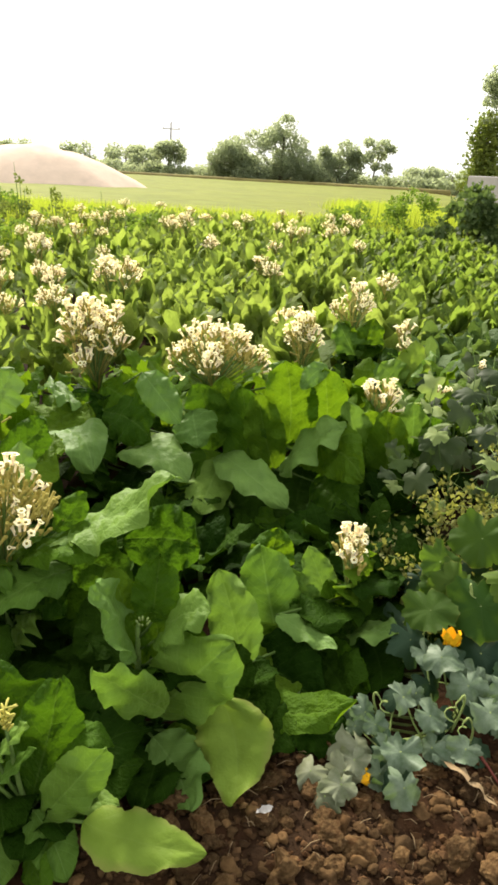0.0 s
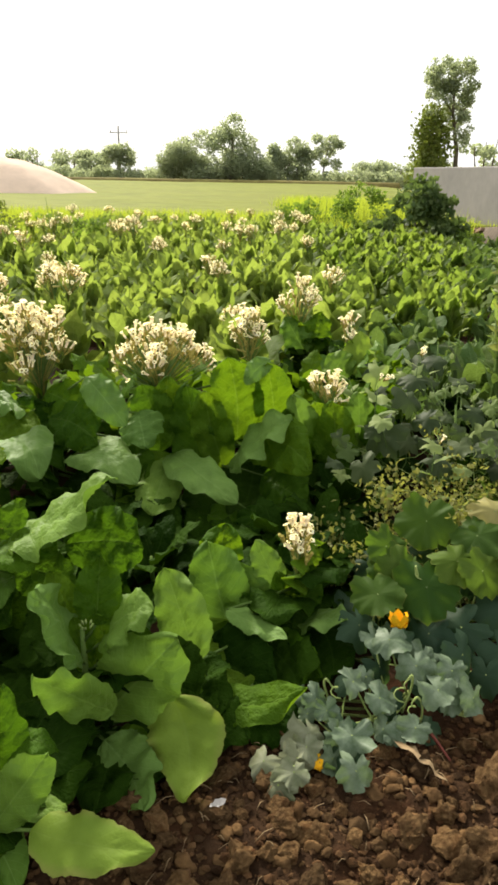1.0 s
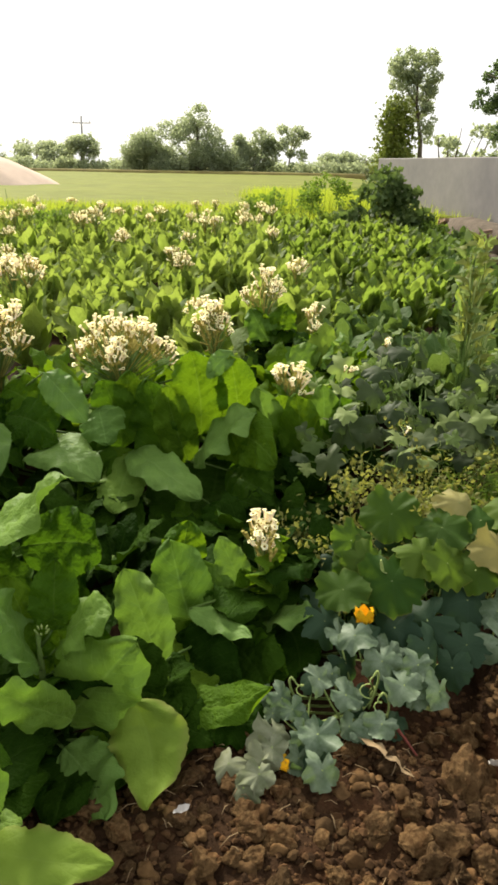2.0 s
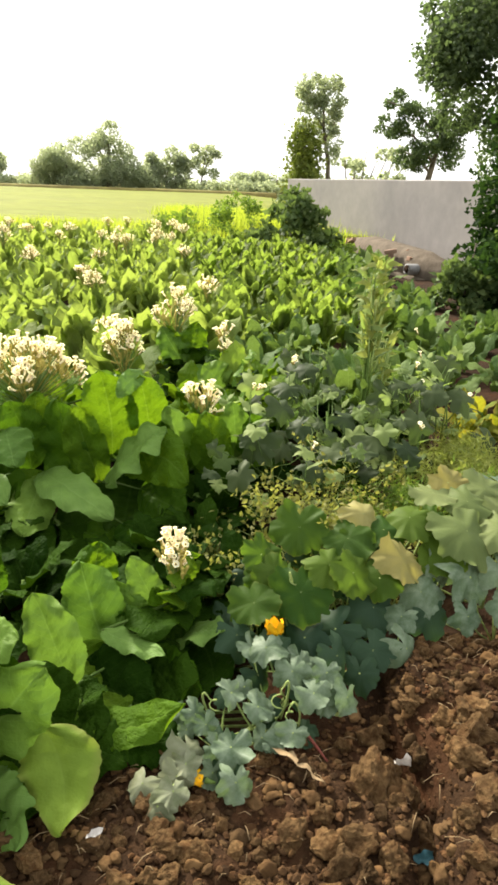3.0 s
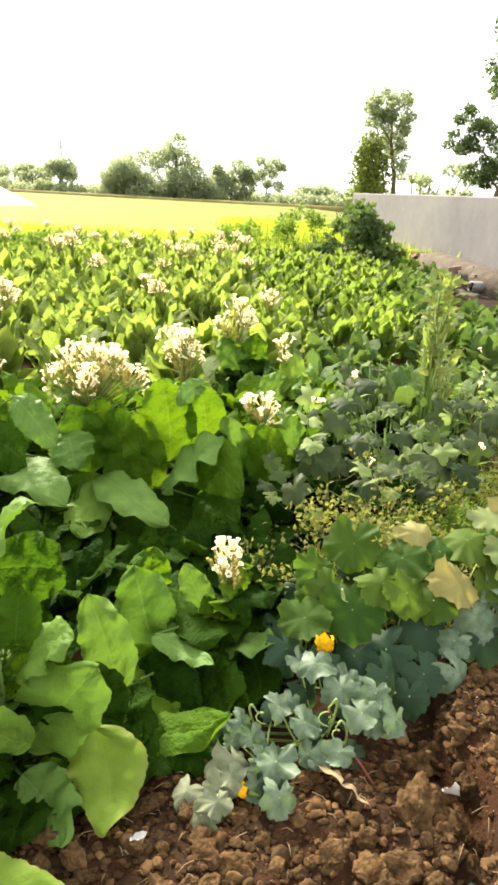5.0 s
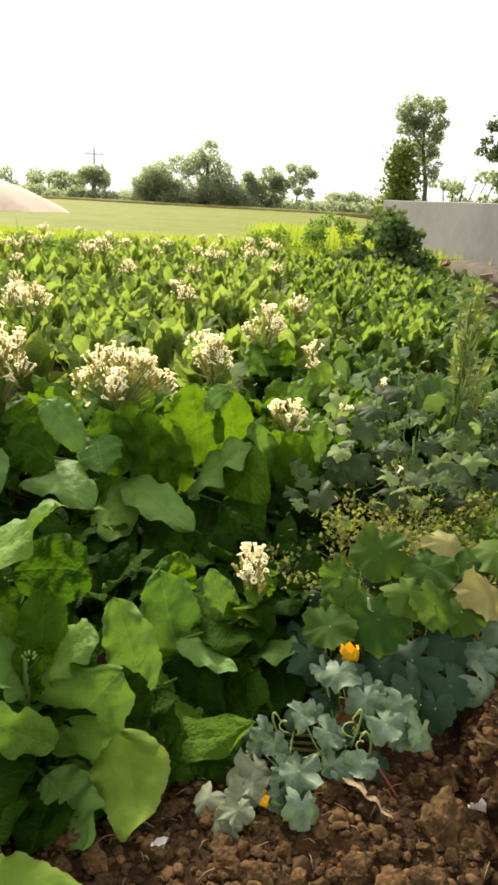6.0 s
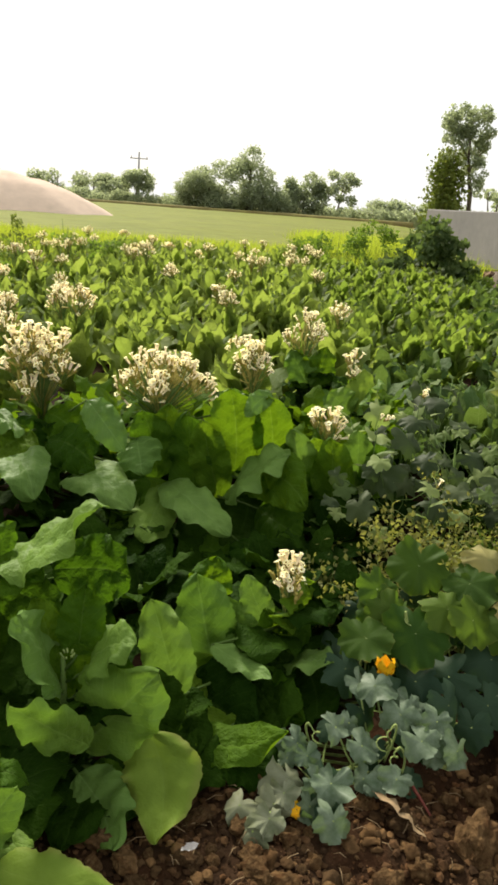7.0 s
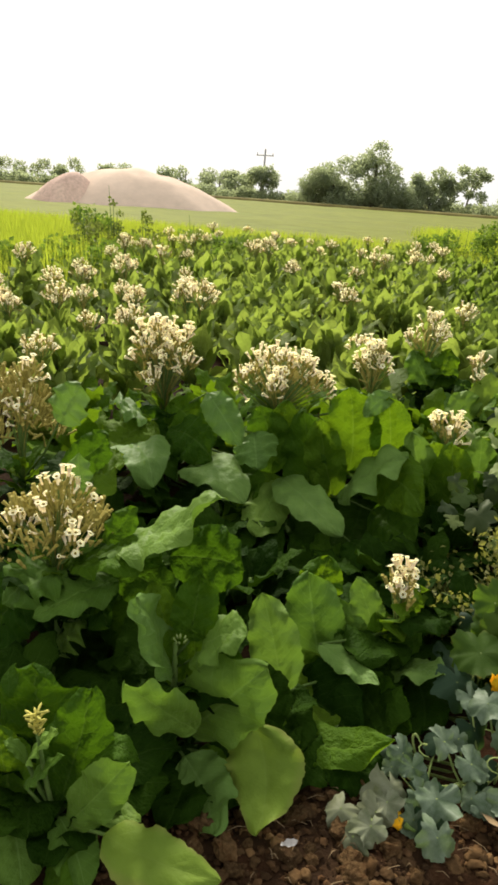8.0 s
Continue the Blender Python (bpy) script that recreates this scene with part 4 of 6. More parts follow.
# ---- the plants nearest to the path, blade by blade ----
near_label = "flowering tobacco plant with broad green leaves and cream trumpet flowers"
HAND = [(0.348, 2.03), (-0.246, 1.5), (-0.423, 1.16), (-0.691, 1.75), (-1.06, 2.35), (-0.781, 3.3), (-0.12, 3.3), (0.273, 3.9), (0.619, 3.18), (0.653, 4.8), (0.854, 4.1)]

p1 = tobacco_by_hand(HAND[0], 0.46, (34, 0.16, 0.225, (0.009, 0.0, 0.19)), "short tobacco plant with one small head of cream flowers", 1, low=9, bloom=1.5, pods=0.5, petals=0.95)
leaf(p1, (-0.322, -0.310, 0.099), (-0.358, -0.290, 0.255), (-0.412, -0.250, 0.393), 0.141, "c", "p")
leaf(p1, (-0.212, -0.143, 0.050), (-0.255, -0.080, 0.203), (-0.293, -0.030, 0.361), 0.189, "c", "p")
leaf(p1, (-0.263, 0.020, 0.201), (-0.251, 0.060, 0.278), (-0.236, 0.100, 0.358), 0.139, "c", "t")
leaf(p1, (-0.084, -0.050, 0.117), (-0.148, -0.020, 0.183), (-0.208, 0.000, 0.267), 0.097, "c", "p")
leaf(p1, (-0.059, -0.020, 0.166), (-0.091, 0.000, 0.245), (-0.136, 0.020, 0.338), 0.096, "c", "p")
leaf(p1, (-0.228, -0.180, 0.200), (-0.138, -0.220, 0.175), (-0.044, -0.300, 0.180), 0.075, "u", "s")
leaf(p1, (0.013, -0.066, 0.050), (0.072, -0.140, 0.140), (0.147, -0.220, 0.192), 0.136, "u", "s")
leaf(p1, (-0.217, -0.140, 0.134), (-0.227, -0.216, 0.050), (-0.245, -0.405, 0.050), 0.260, "c", "t")
leaf(p1, (-0.101, -0.127, 0.050), (-0.025, -0.223, 0.050), (0.066, -0.317, 0.050), 0.147, "c", "t")
leaf(p1, (-0.338, -0.383, 0.050), (-0.171, -0.460, 0.073), (-0.002, -0.500, 0.168), 0.133, "u", "t")
leaf(p1, (0.007, -0.099, 0.050), (0.043, -0.030, 0.127), (0.064, 0.000, 0.252), 0.093, "c", "g")
leaf(p1, (-0.011, -0.104, 0.050), (-0.026, -0.030, 0.114), (-0.056, -0.020, 0.232), 0.114, "c", "t")
leaf(p1, (-0.084, -0.080, 0.050), (-0.148, -0.080, 0.126), (-0.177, -0.100, 0.199), 0.110, "c", "g")
leaf(p1, (0.016, 0.020, 0.131), (0.042, 0.030, 0.239), (0.068, 0.050, 0.318), 0.285, "r", "t")
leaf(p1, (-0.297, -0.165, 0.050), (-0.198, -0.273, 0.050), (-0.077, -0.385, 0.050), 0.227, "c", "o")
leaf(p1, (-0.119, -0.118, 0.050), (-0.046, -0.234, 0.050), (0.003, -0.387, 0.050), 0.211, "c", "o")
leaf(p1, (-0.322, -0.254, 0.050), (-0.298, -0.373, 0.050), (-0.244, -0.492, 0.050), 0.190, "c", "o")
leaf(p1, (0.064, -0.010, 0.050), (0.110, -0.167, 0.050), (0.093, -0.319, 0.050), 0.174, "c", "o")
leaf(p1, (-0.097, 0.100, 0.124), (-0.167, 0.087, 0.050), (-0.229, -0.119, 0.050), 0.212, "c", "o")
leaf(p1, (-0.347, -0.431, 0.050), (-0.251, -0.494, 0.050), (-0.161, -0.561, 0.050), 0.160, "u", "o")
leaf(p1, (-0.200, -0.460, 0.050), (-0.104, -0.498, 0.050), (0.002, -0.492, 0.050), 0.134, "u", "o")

p2 = tobacco_by_hand(HAND[1], 0.38, None, "young leafy tobacco plant without flowers, its lowest leaf yellowing", 2)
leaf(p2, (0.035, 0.000, 0.393), (0.041, 0.030, 0.469), (0.047, 0.050, 0.566), 0.113, "c", "g")
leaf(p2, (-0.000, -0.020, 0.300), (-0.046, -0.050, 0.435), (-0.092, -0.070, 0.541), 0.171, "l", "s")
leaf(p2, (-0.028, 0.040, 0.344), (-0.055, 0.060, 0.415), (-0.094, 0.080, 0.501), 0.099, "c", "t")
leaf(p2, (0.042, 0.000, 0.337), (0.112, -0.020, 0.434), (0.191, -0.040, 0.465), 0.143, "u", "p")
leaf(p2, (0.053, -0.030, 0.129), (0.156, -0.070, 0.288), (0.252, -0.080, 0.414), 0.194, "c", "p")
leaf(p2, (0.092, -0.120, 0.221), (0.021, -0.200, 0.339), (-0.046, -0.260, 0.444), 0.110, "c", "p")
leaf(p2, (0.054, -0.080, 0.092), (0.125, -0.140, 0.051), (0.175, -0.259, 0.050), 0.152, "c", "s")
leaf(p2, (0.225, -0.020, 0.183), (0.276, -0.100, 0.099), (0.276, -0.235, 0.050), 0.186, "c", "y")
leaf(p2, (0.079, -0.030, 0.070), (0.127, -0.062, 0.050), (0.182, -0.106, 0.050), 0.093, "c", "t")
leaf(p2, (0.005, 0.000, 0.244), (-0.004, 0.000, 0.333), (-0.024, 0.020, 0.403), 0.067, "c", "t")
leaf(p2, (0.047, 0.000, 0.280), (0.051, 0.000, 0.370), (0.038, 0.000, 0.428), 0.084, "c", "t")
leaf(p2, (0.012, -0.020, 0.103), (-0.030, -0.060, 0.072), (-0.072, -0.100, 0.062), 0.103, "c", "g")
leaf(p2, (0.071, 0.030, 0.280), (0.129, 0.040, 0.312), (0.190, 0.040, 0.315), 0.088, "c", "g")
leaf(p2, (-0.023, 0.053, 0.050), (-0.035, -0.078, 0.050), (-0.015, -0.222, 0.050), 0.174, "c", "o")
leaf(p2, (0.072, 0.000, 0.060), (0.068, -0.131, 0.050), (0.064, -0.270, 0.050), 0.147, "c", "o")
leaf(p2, (0.188, 0.050, 0.080), (0.177, -0.046, 0.050), (0.181, -0.192, 0.050), 0.143, "c", "o")
leaf(p2, (-0.131, 0.120, 0.191), (-0.200, 0.100, 0.092), (-0.176, -0.052, 0.050), 0.202, "c", "o")
leaf(p2, (-0.089, 0.100, 0.116), (-0.131, 0.025, 0.050), (-0.084, -0.130, 0.050), 0.166, "c", "o")
leaf(p2, (0.148, 0.120, 0.247), (0.214, 0.100, 0.161), (0.267, 0.060, 0.070), 0.177, "c", "o")
for k in range(8):
    c = k * 2.4
    way = Vector((math.cos(c) * 0.6, math.sin(c) * 0.6, 1)).normalized()
    foot = Vector((0.019 + 0.012 * math.cos(c), -0.03 + 0.012 * math.sin(c), 0.41))
    part("bud", tube([foot, foot + way * 0.007, foot + way * 0.012], [0.002, 0.003, 0.0012], VINE, 6), p2, "tiny yellow-green flower bud")

p3 = tobacco_by_hand(HAND[2], 0.12, None, "leafy tobacco plant with a first yellow bud", 3)
leaf(p3, (0.003, 0.000, 0.143), (0.034, 0.030, 0.279), (0.066, 0.050, 0.442), 0.148, "c", "g")
leaf(p3, (-0.117, 0.000, 0.103), (-0.128, 0.000, 0.220), (-0.155, 0.020, 0.317), 0.134, "c", "t")
leaf(p3, (0.034, -0.030, 0.120), (0.131, -0.070, 0.286), (0.198, -0.080, 0.391), 0.101, "c", "p")
leaf(p3, (0.053, 0.030, 0.226), (0.114, 0.030, 0.310), (0.193, 0.000, 0.313), 0.071, "u", "g")
leaf(p3, (-0.101, -0.040, 0.147), (-0.062, -0.080, 0.087), (-0.014, -0.156, 0.050), 0.115, "u", "p")
leaf(p3, (0.017, -0.030, 0.140), (0.070, -0.070, 0.103), (0.116, -0.120, 0.050), 0.097, "u", "p")
leaf(p3, (0.143, -0.080, 0.179), (0.274, -0.140, 0.211), (0.415, -0.160, 0.218), 0.119, "u", "y")
leaf(p3, (-0.061, -0.020, 0.268), (-0.021, -0.030, 0.340), (0.026, -0.040, 0.391), 0.056, "u", "p")
leaf(p3, (-0.069, -0.020, 0.201), (-0.018, -0.030, 0.267), (0.037, -0.050, 0.342), 0.046, "u", "p")
leaf(p3, (-0.069, 0.000, 0.247), (-0.097, 0.000, 0.289), (-0.124, 0.000, 0.299), 0.029, "u", "p")
leaf(p3, (-0.037, 0.004, 0.050), (0.033, -0.056, 0.050), (0.060, -0.158, 0.050), 0.155, "c", "g")
leaf(p3, (0.078, 0.000, 0.137), (0.133, -0.020, 0.173), (0.215, -0.050, 0.202), 0.064, "u", "p")
part("bud_stalk", tube([(0, 0, 0.05), (-0.02, -0.01, 0.2), (-0.028, -0.03, 0.37)], [0.008, 0.006, 0.004], STEM, 6), p3)
for k in range(22):
    c = k * 2.4
    way = Vector((math.cos(c) * 0.7, math.sin(c) * 0.7, 1 - 0.04 * k)).normalized()
    foot = Vector((-0.028, -0.03, 0.36 + 0.003 * k))
    part("bud", tube([foot, foot + way * 0.012, foot + way * 0.023, foot + way * 0.029], [0.0018, 0.0026, 0.0032, 0.0012], BUD, 6), p3, "pale yellow flower bud")

p4 = tobacco_by_hand(HAND[3], 0.66, (60, 0.44, 0.29, (0.0, 0.0, 0.4)), "flowering tobacco plant, its broad head part faded to brown pods", 4, bloom=1.4, pods=2.6, petals=0.98)
leaf(p4, (0.206, 0.000, 0.506), (0.363, -0.050, 0.599), (0.511, -0.100, 0.739), 0.230, "u", "p")
leaf(p4, (0.091, 0.000, 0.434), (0.220, -0.040, 0.507), (0.344, -0.080, 0.527), 0.064, "u", "s")
leaf(p4, (0.064, -0.020, 0.418), (0.227, -0.060, 0.504), (0.356, -0.100, 0.507), 0.155, "u", "t")
leaf(p4, (0.010, -0.000, 0.390), (-0.043, -0.060, 0.388), (-0.107, -0.120, 0.313), 0.226, "u", "p")
leaf(p4, (0.208, -0.030, 0.395), (0.107, -0.100, 0.377), (0.011, -0.180, 0.331), 0.140, "u", "p")
leaf(p4, (0.106, -0.020, 0.237), (0.064, -0.050, 0.204), (0.036, -0.080, 0.142), 0.212, "l", "p")
leaf(p4, (0.155, -0.450, 0.142), (0.159, -0.460, 0.283), (0.155, -0.460, 0.414), 0.208, "c", "g")
leaf(p4, (0.162, 0.000, 0.493), (0.198, 0.020, 0.550), (0.237, 0.040, 0.609), 0.082, "c", "g")
leaf(p4, (0.030, 0.100, 0.585), (0.023, 0.120, 0.642), (0.019, 0.140, 0.712), 0.079, "c", "s")
leaf(p4, (0.162, -0.000, 0.417), (0.295, -0.030, 0.409), (0.395, -0.080, 0.373), 0.138, "c", "g")
leaf(p4, (0.027, 0.020, 0.354), (0.134, -0.020, 0.317), (0.192, -0.080, 0.269), 0.156, "c", "g")
leaf(p4, (-0.074, 0.000, 0.348), (-0.139, -0.060, 0.254), (-0.168, -0.120, 0.148), 0.197, "c", "g")
leaf(p4, (0.352, 0.000, 0.486), (0.486, 0.000, 0.499), (0.576, -0.020, 0.489), 0.177, "c", "g")
leaf(p4, (0.215, 0.050, 0.389), (0.245, 0.020, 0.272), (0.215, -0.020, 0.130), 0.214, "c", "o")
leaf(p4, (0.068, 0.050, 0.200), (0.060, 0.020, 0.092), (0.153, -0.096, 0.050), 0.227, "c", "o")
leaf(p4, (0.331, 0.080, 0.411), (0.409, 0.060, 0.357), (0.518, 0.020, 0.283), 0.190, "c", "o")

p4b = tobacco_by_hand(HAND[4], 0.82, (50, 0.4, 0.5, (-0.045, 0.0, 0.42)), "flowering tobacco plant, its tall head mostly faded to brown pods", 5, bloom=0.8, pods=9.0, petals=0.98)
leaf(p4b, (0.134, -0.050, 0.653), (0.175, -0.050, 0.729), (0.220, -0.050, 0.808), 0.145, "c", "s")
leaf(p4b, (-0.041, -0.050, 0.445), (-0.101, -0.100, 0.524), (-0.145, -0.150, 0.446), 0.227, "u", "g")
leaf(p4b, (0.142, -0.050, 0.458), (0.279, -0.080, 0.567), (0.333, -0.080, 0.639), 0.129, "c", "g")
leaf(p4b, (0.209, -0.100, 0.430), (0.305, -0.120, 0.475), (0.391, -0.150, 0.542), 0.313, "u", "t")

p5 = tobacco_by_hand(HAND[5], 0.82, (86, 0.45, 0.44, (-0.038, 0.0, 0.47)), near_label, 6, bloom=2.3)
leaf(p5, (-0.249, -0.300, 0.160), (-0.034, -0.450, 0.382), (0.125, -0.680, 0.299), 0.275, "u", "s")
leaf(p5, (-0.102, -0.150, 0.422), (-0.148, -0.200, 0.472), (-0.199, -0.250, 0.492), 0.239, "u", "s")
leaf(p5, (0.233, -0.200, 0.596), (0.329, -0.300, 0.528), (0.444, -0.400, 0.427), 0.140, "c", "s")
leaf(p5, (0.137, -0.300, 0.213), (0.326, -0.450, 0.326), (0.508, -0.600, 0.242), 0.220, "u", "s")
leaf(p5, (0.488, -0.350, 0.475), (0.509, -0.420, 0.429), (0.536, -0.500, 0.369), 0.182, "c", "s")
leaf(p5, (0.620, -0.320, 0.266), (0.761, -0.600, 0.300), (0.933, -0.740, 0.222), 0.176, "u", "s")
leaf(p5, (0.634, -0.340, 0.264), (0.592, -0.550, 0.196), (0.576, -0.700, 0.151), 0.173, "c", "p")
leaf(p5, (0.646, -0.320, 0.244), (0.539, -0.450, 0.185), (0.419, -0.600, 0.112), 0.214, "c", "t")
leaf(p5, (0.052, -0.200, 0.393), (0.190, -0.300, 0.401), (0.311, -0.400, 0.341), 0.211, "c", "g")
leaf(p5, (-0.034, -0.200, 0.426), (-0.127, -0.300, 0.374), (-0.215, -0.400, 0.312), 0.291, "u", "t")
leaf(p5, (0.396, -0.300, 0.329), (0.447, -0.400, 0.262), (0.521, -0.500, 0.191), 0.208, "c", "g")
leaf(p5, (0.020, -0.100, 0.489), (0.121, -0.150, 0.458), (0.207, -0.200, 0.384), 0.192, "c", "t")
leaf(p5, (-0.011, -0.300, 0.187), (0.057, -0.300, 0.269), (0.166, -0.300, 0.327), 0.319, "u", "g")
leaf(p5, (-0.124, -0.100, 0.457), (-0.048, -0.150, 0.364), (0.027, -0.200, 0.273), 0.169, "c", "g")
leaf(p5, (0.606, -0.400, 0.058), (0.748, -0.500, 0.058), (0.930, -0.589, 0.050), 0.250, "u", "g")
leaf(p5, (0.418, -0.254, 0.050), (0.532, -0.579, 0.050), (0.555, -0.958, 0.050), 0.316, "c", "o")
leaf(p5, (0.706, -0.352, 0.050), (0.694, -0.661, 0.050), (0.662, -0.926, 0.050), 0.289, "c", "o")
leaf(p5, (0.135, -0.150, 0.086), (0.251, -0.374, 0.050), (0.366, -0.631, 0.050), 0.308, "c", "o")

p6 = tobacco_by_hand(HAND[6], 0.78, (84, 0.56, 0.33, (-0.117, 0.0, 0.48)), near_label, 7, bloom=2.1)
leaf(p6, (0.269, -0.250, 0.312), (0.265, -0.300, 0.535), (0.224, -0.350, 0.736), 0.219, "c", "t")
leaf(p6, (0.446, -0.200, 0.345), (0.429, -0.280, 0.536), (0.395, -0.340, 0.713), 0.178, "c", "t")
leaf(p6, (0.410, -0.300, 0.714), (0.355, -0.360, 0.689), (0.301, -0.400, 0.628), 0.082, "c", "s")
leaf(p6, (0.243, -0.350, 0.211), (0.368, -0.420, 0.400), (0.510, -0.450, 0.483), 0.271, "u", "s")
leaf(p6, (0.316, -0.300, 0.296), (0.467, -0.450, 0.378), (0.583, -0.600, 0.309), 0.223, "c", "t")
leaf(p6, (0.083, -0.300, 0.163), (0.077, -0.320, 0.382), (0.040, -0.350, 0.607), 0.210, "c", "g")
leaf(p6, (-0.086, -0.300, 0.268), (-0.102, -0.320, 0.441), (-0.154, -0.330, 0.604), 0.196, "c", "g")
leaf(p6, (0.211, -0.300, 0.196), (0.154, -0.350, 0.404), (0.119, -0.380, 0.589), 0.166, "c", "t")
leaf(p6, (0.394, -0.400, 0.197), (0.468, -0.500, 0.187), (0.574, -0.600, 0.173), 0.219, "c", "g")
leaf(p6, (0.309, -0.600, 0.130), (0.382, -0.700, 0.128), (0.369, -0.800, 0.065), 0.184, "c", "g")
leaf(p6, (-0.022, -0.250, 0.372), (-0.052, -0.300, 0.495), (-0.036, -0.320, 0.636), 0.155, "c", "t")
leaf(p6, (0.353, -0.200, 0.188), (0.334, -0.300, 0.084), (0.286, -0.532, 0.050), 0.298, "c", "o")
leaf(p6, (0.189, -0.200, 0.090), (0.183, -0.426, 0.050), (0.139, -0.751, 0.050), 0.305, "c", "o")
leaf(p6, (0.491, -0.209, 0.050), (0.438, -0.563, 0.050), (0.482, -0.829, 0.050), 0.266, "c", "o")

p7 = tobacco_by_hand(HAND[7], 0.78, (46, 0.28, 0.35, (-0.055, 0.0, 0.45)), near_label, 8)
leaf(p7, (0.065, -0.100, 0.368), (0.009, -0.220, 0.476), (-0.047, -0.300, 0.524), 0.153, "u", "p")
leaf(p7, (-0.019, -0.100, 0.291), (-0.127, -0.070, 0.380), (-0.235, 0.000, 0.470), 0.192, "c", "p")
leaf(p7, (0.012, -0.100, 0.295), (0.048, -0.070, 0.384), (0.083, 0.000, 0.474), 0.191, "c", "y")
leaf(p7, (0.016, -0.100, 0.262), (0.091, -0.220, 0.257), (0.167, -0.300, 0.251), 0.248, "c", "t")

p8 = tobacco_by_hand(HAND[8], 0.64, (24, 0.26, 0.18, (-0.036, 0.0, 0.43)), near_label, 9, bloom=1.5)
leaf(p8, (-0.114, -0.100, 0.207), (-0.161, -0.140, 0.372), (-0.222, -0.160, 0.545), 0.166, "c", "p")
leaf(p8, (0.006, -0.120, 0.119), (-0.011, -0.160, 0.332), (-0.040, -0.180, 0.524), 0.183, "c", "t")
leaf(p8, (0.098, -0.050, 0.231), (0.108, -0.080, 0.386), (0.088, -0.100, 0.540), 0.159, "c", "p")
leaf(p8, (-0.128, -0.200, 0.130), (-0.051, -0.250, 0.158), (0.026, -0.300, 0.139), 0.099, "u", "s")
leaf(p8, (-0.061, -0.100, 0.201), (-0.090, -0.120, 0.374), (-0.118, -0.140, 0.514), 0.150, "c", "t")
leaf(p8, (-0.201, -0.150, 0.174), (-0.239, -0.160, 0.314), (-0.246, -0.180, 0.484), 0.151, "c", "g")
leaf(p8, (-0.087, -0.250, 0.138), (-0.010, -0.300, 0.091), (0.076, -0.354, 0.050), 0.174, "c", "g")
leaf(p8, (-0.238, -0.200, 0.148), (-0.256, -0.280, 0.084), (-0.191, -0.384, 0.050), 0.201, "c", "g")
leaf(p8, (0.190, -0.050, 0.186), (0.212, -0.080, 0.317), (0.190, -0.100, 0.486), 0.174, "c", "g")

p9 = tobacco_by_hand(HAND[9], 0.8, (45, 0.4, 0.32, (-0.073, 0.0, 0.5)), near_label, 10, bloom=1.4)
leaf(p9, (-0.035, -0.100, 0.328), (-0.106, -0.070, 0.446), (-0.177, 0.000, 0.564), 0.191, "c", "p")
leaf(p9, (0.002, -0.100, 0.332), (0.041, -0.070, 0.462), (0.080, 0.000, 0.591), 0.190, "c", "t")
leaf(p9, (-0.004, -0.200, 0.319), (0.048, -0.320, 0.307), (0.100, -0.400, 0.236), 0.219, "u", "p")

p10 = tobacco_by_hand(HAND[10], 0.7, (12, 0.16, 0.18, (-0.045, 0.0, 0.51)), near_label, 11)
leaf(p10, (-0.002, -0.100, 0.370), (0.014, -0.070, 0.493), (0.031, 0.000, 0.616), 0.194, "c", "y")
leaf(p10, (-0.033, -0.100, 0.366), (-0.106, -0.120, 0.425), (-0.179, -0.100, 0.484), 0.194, "c", "p")
leaf(p10, (-0.002, -0.100, 0.370), (0.049, -0.170, 0.503), (0.099, -0.200, 0.576), 0.221, "u", "p")
leaf(p10, (-0.027, -0.100, 0.333), (-0.016, -0.220, 0.314), (-0.005, -0.300, 0.234), 0.255, "u", "t")

# the rows of the field, from a few grown plants
fr = random.Random(5)
flowering = [tobacco_grown(100 + k, 0.6, 17, 0.46, FIELD, 46, 0.2, low=46, rise=34, slim=0.45, crown=0.68) for k in range(5)]
leafy = [tobacco_grown(120 + k, 0.4, 17, 0.52, FIELD, low=50, rise=32, slim=0.45) for k in range(4)]
fresh = [tobacco_grown(130 + k, 0.36, 17, 0.46, FRESH, low=44, rise=36, slim=0.4) for k in range(4)]
young = [tobacco_grown(140 + k, 0.26, 12, 0.4, YOUNG, low=26, rise=50, slim=0.2) for k in range(4)]


def edge_of_flowers(y):
    return 0.95 + 0.055 * (y - 4.5)


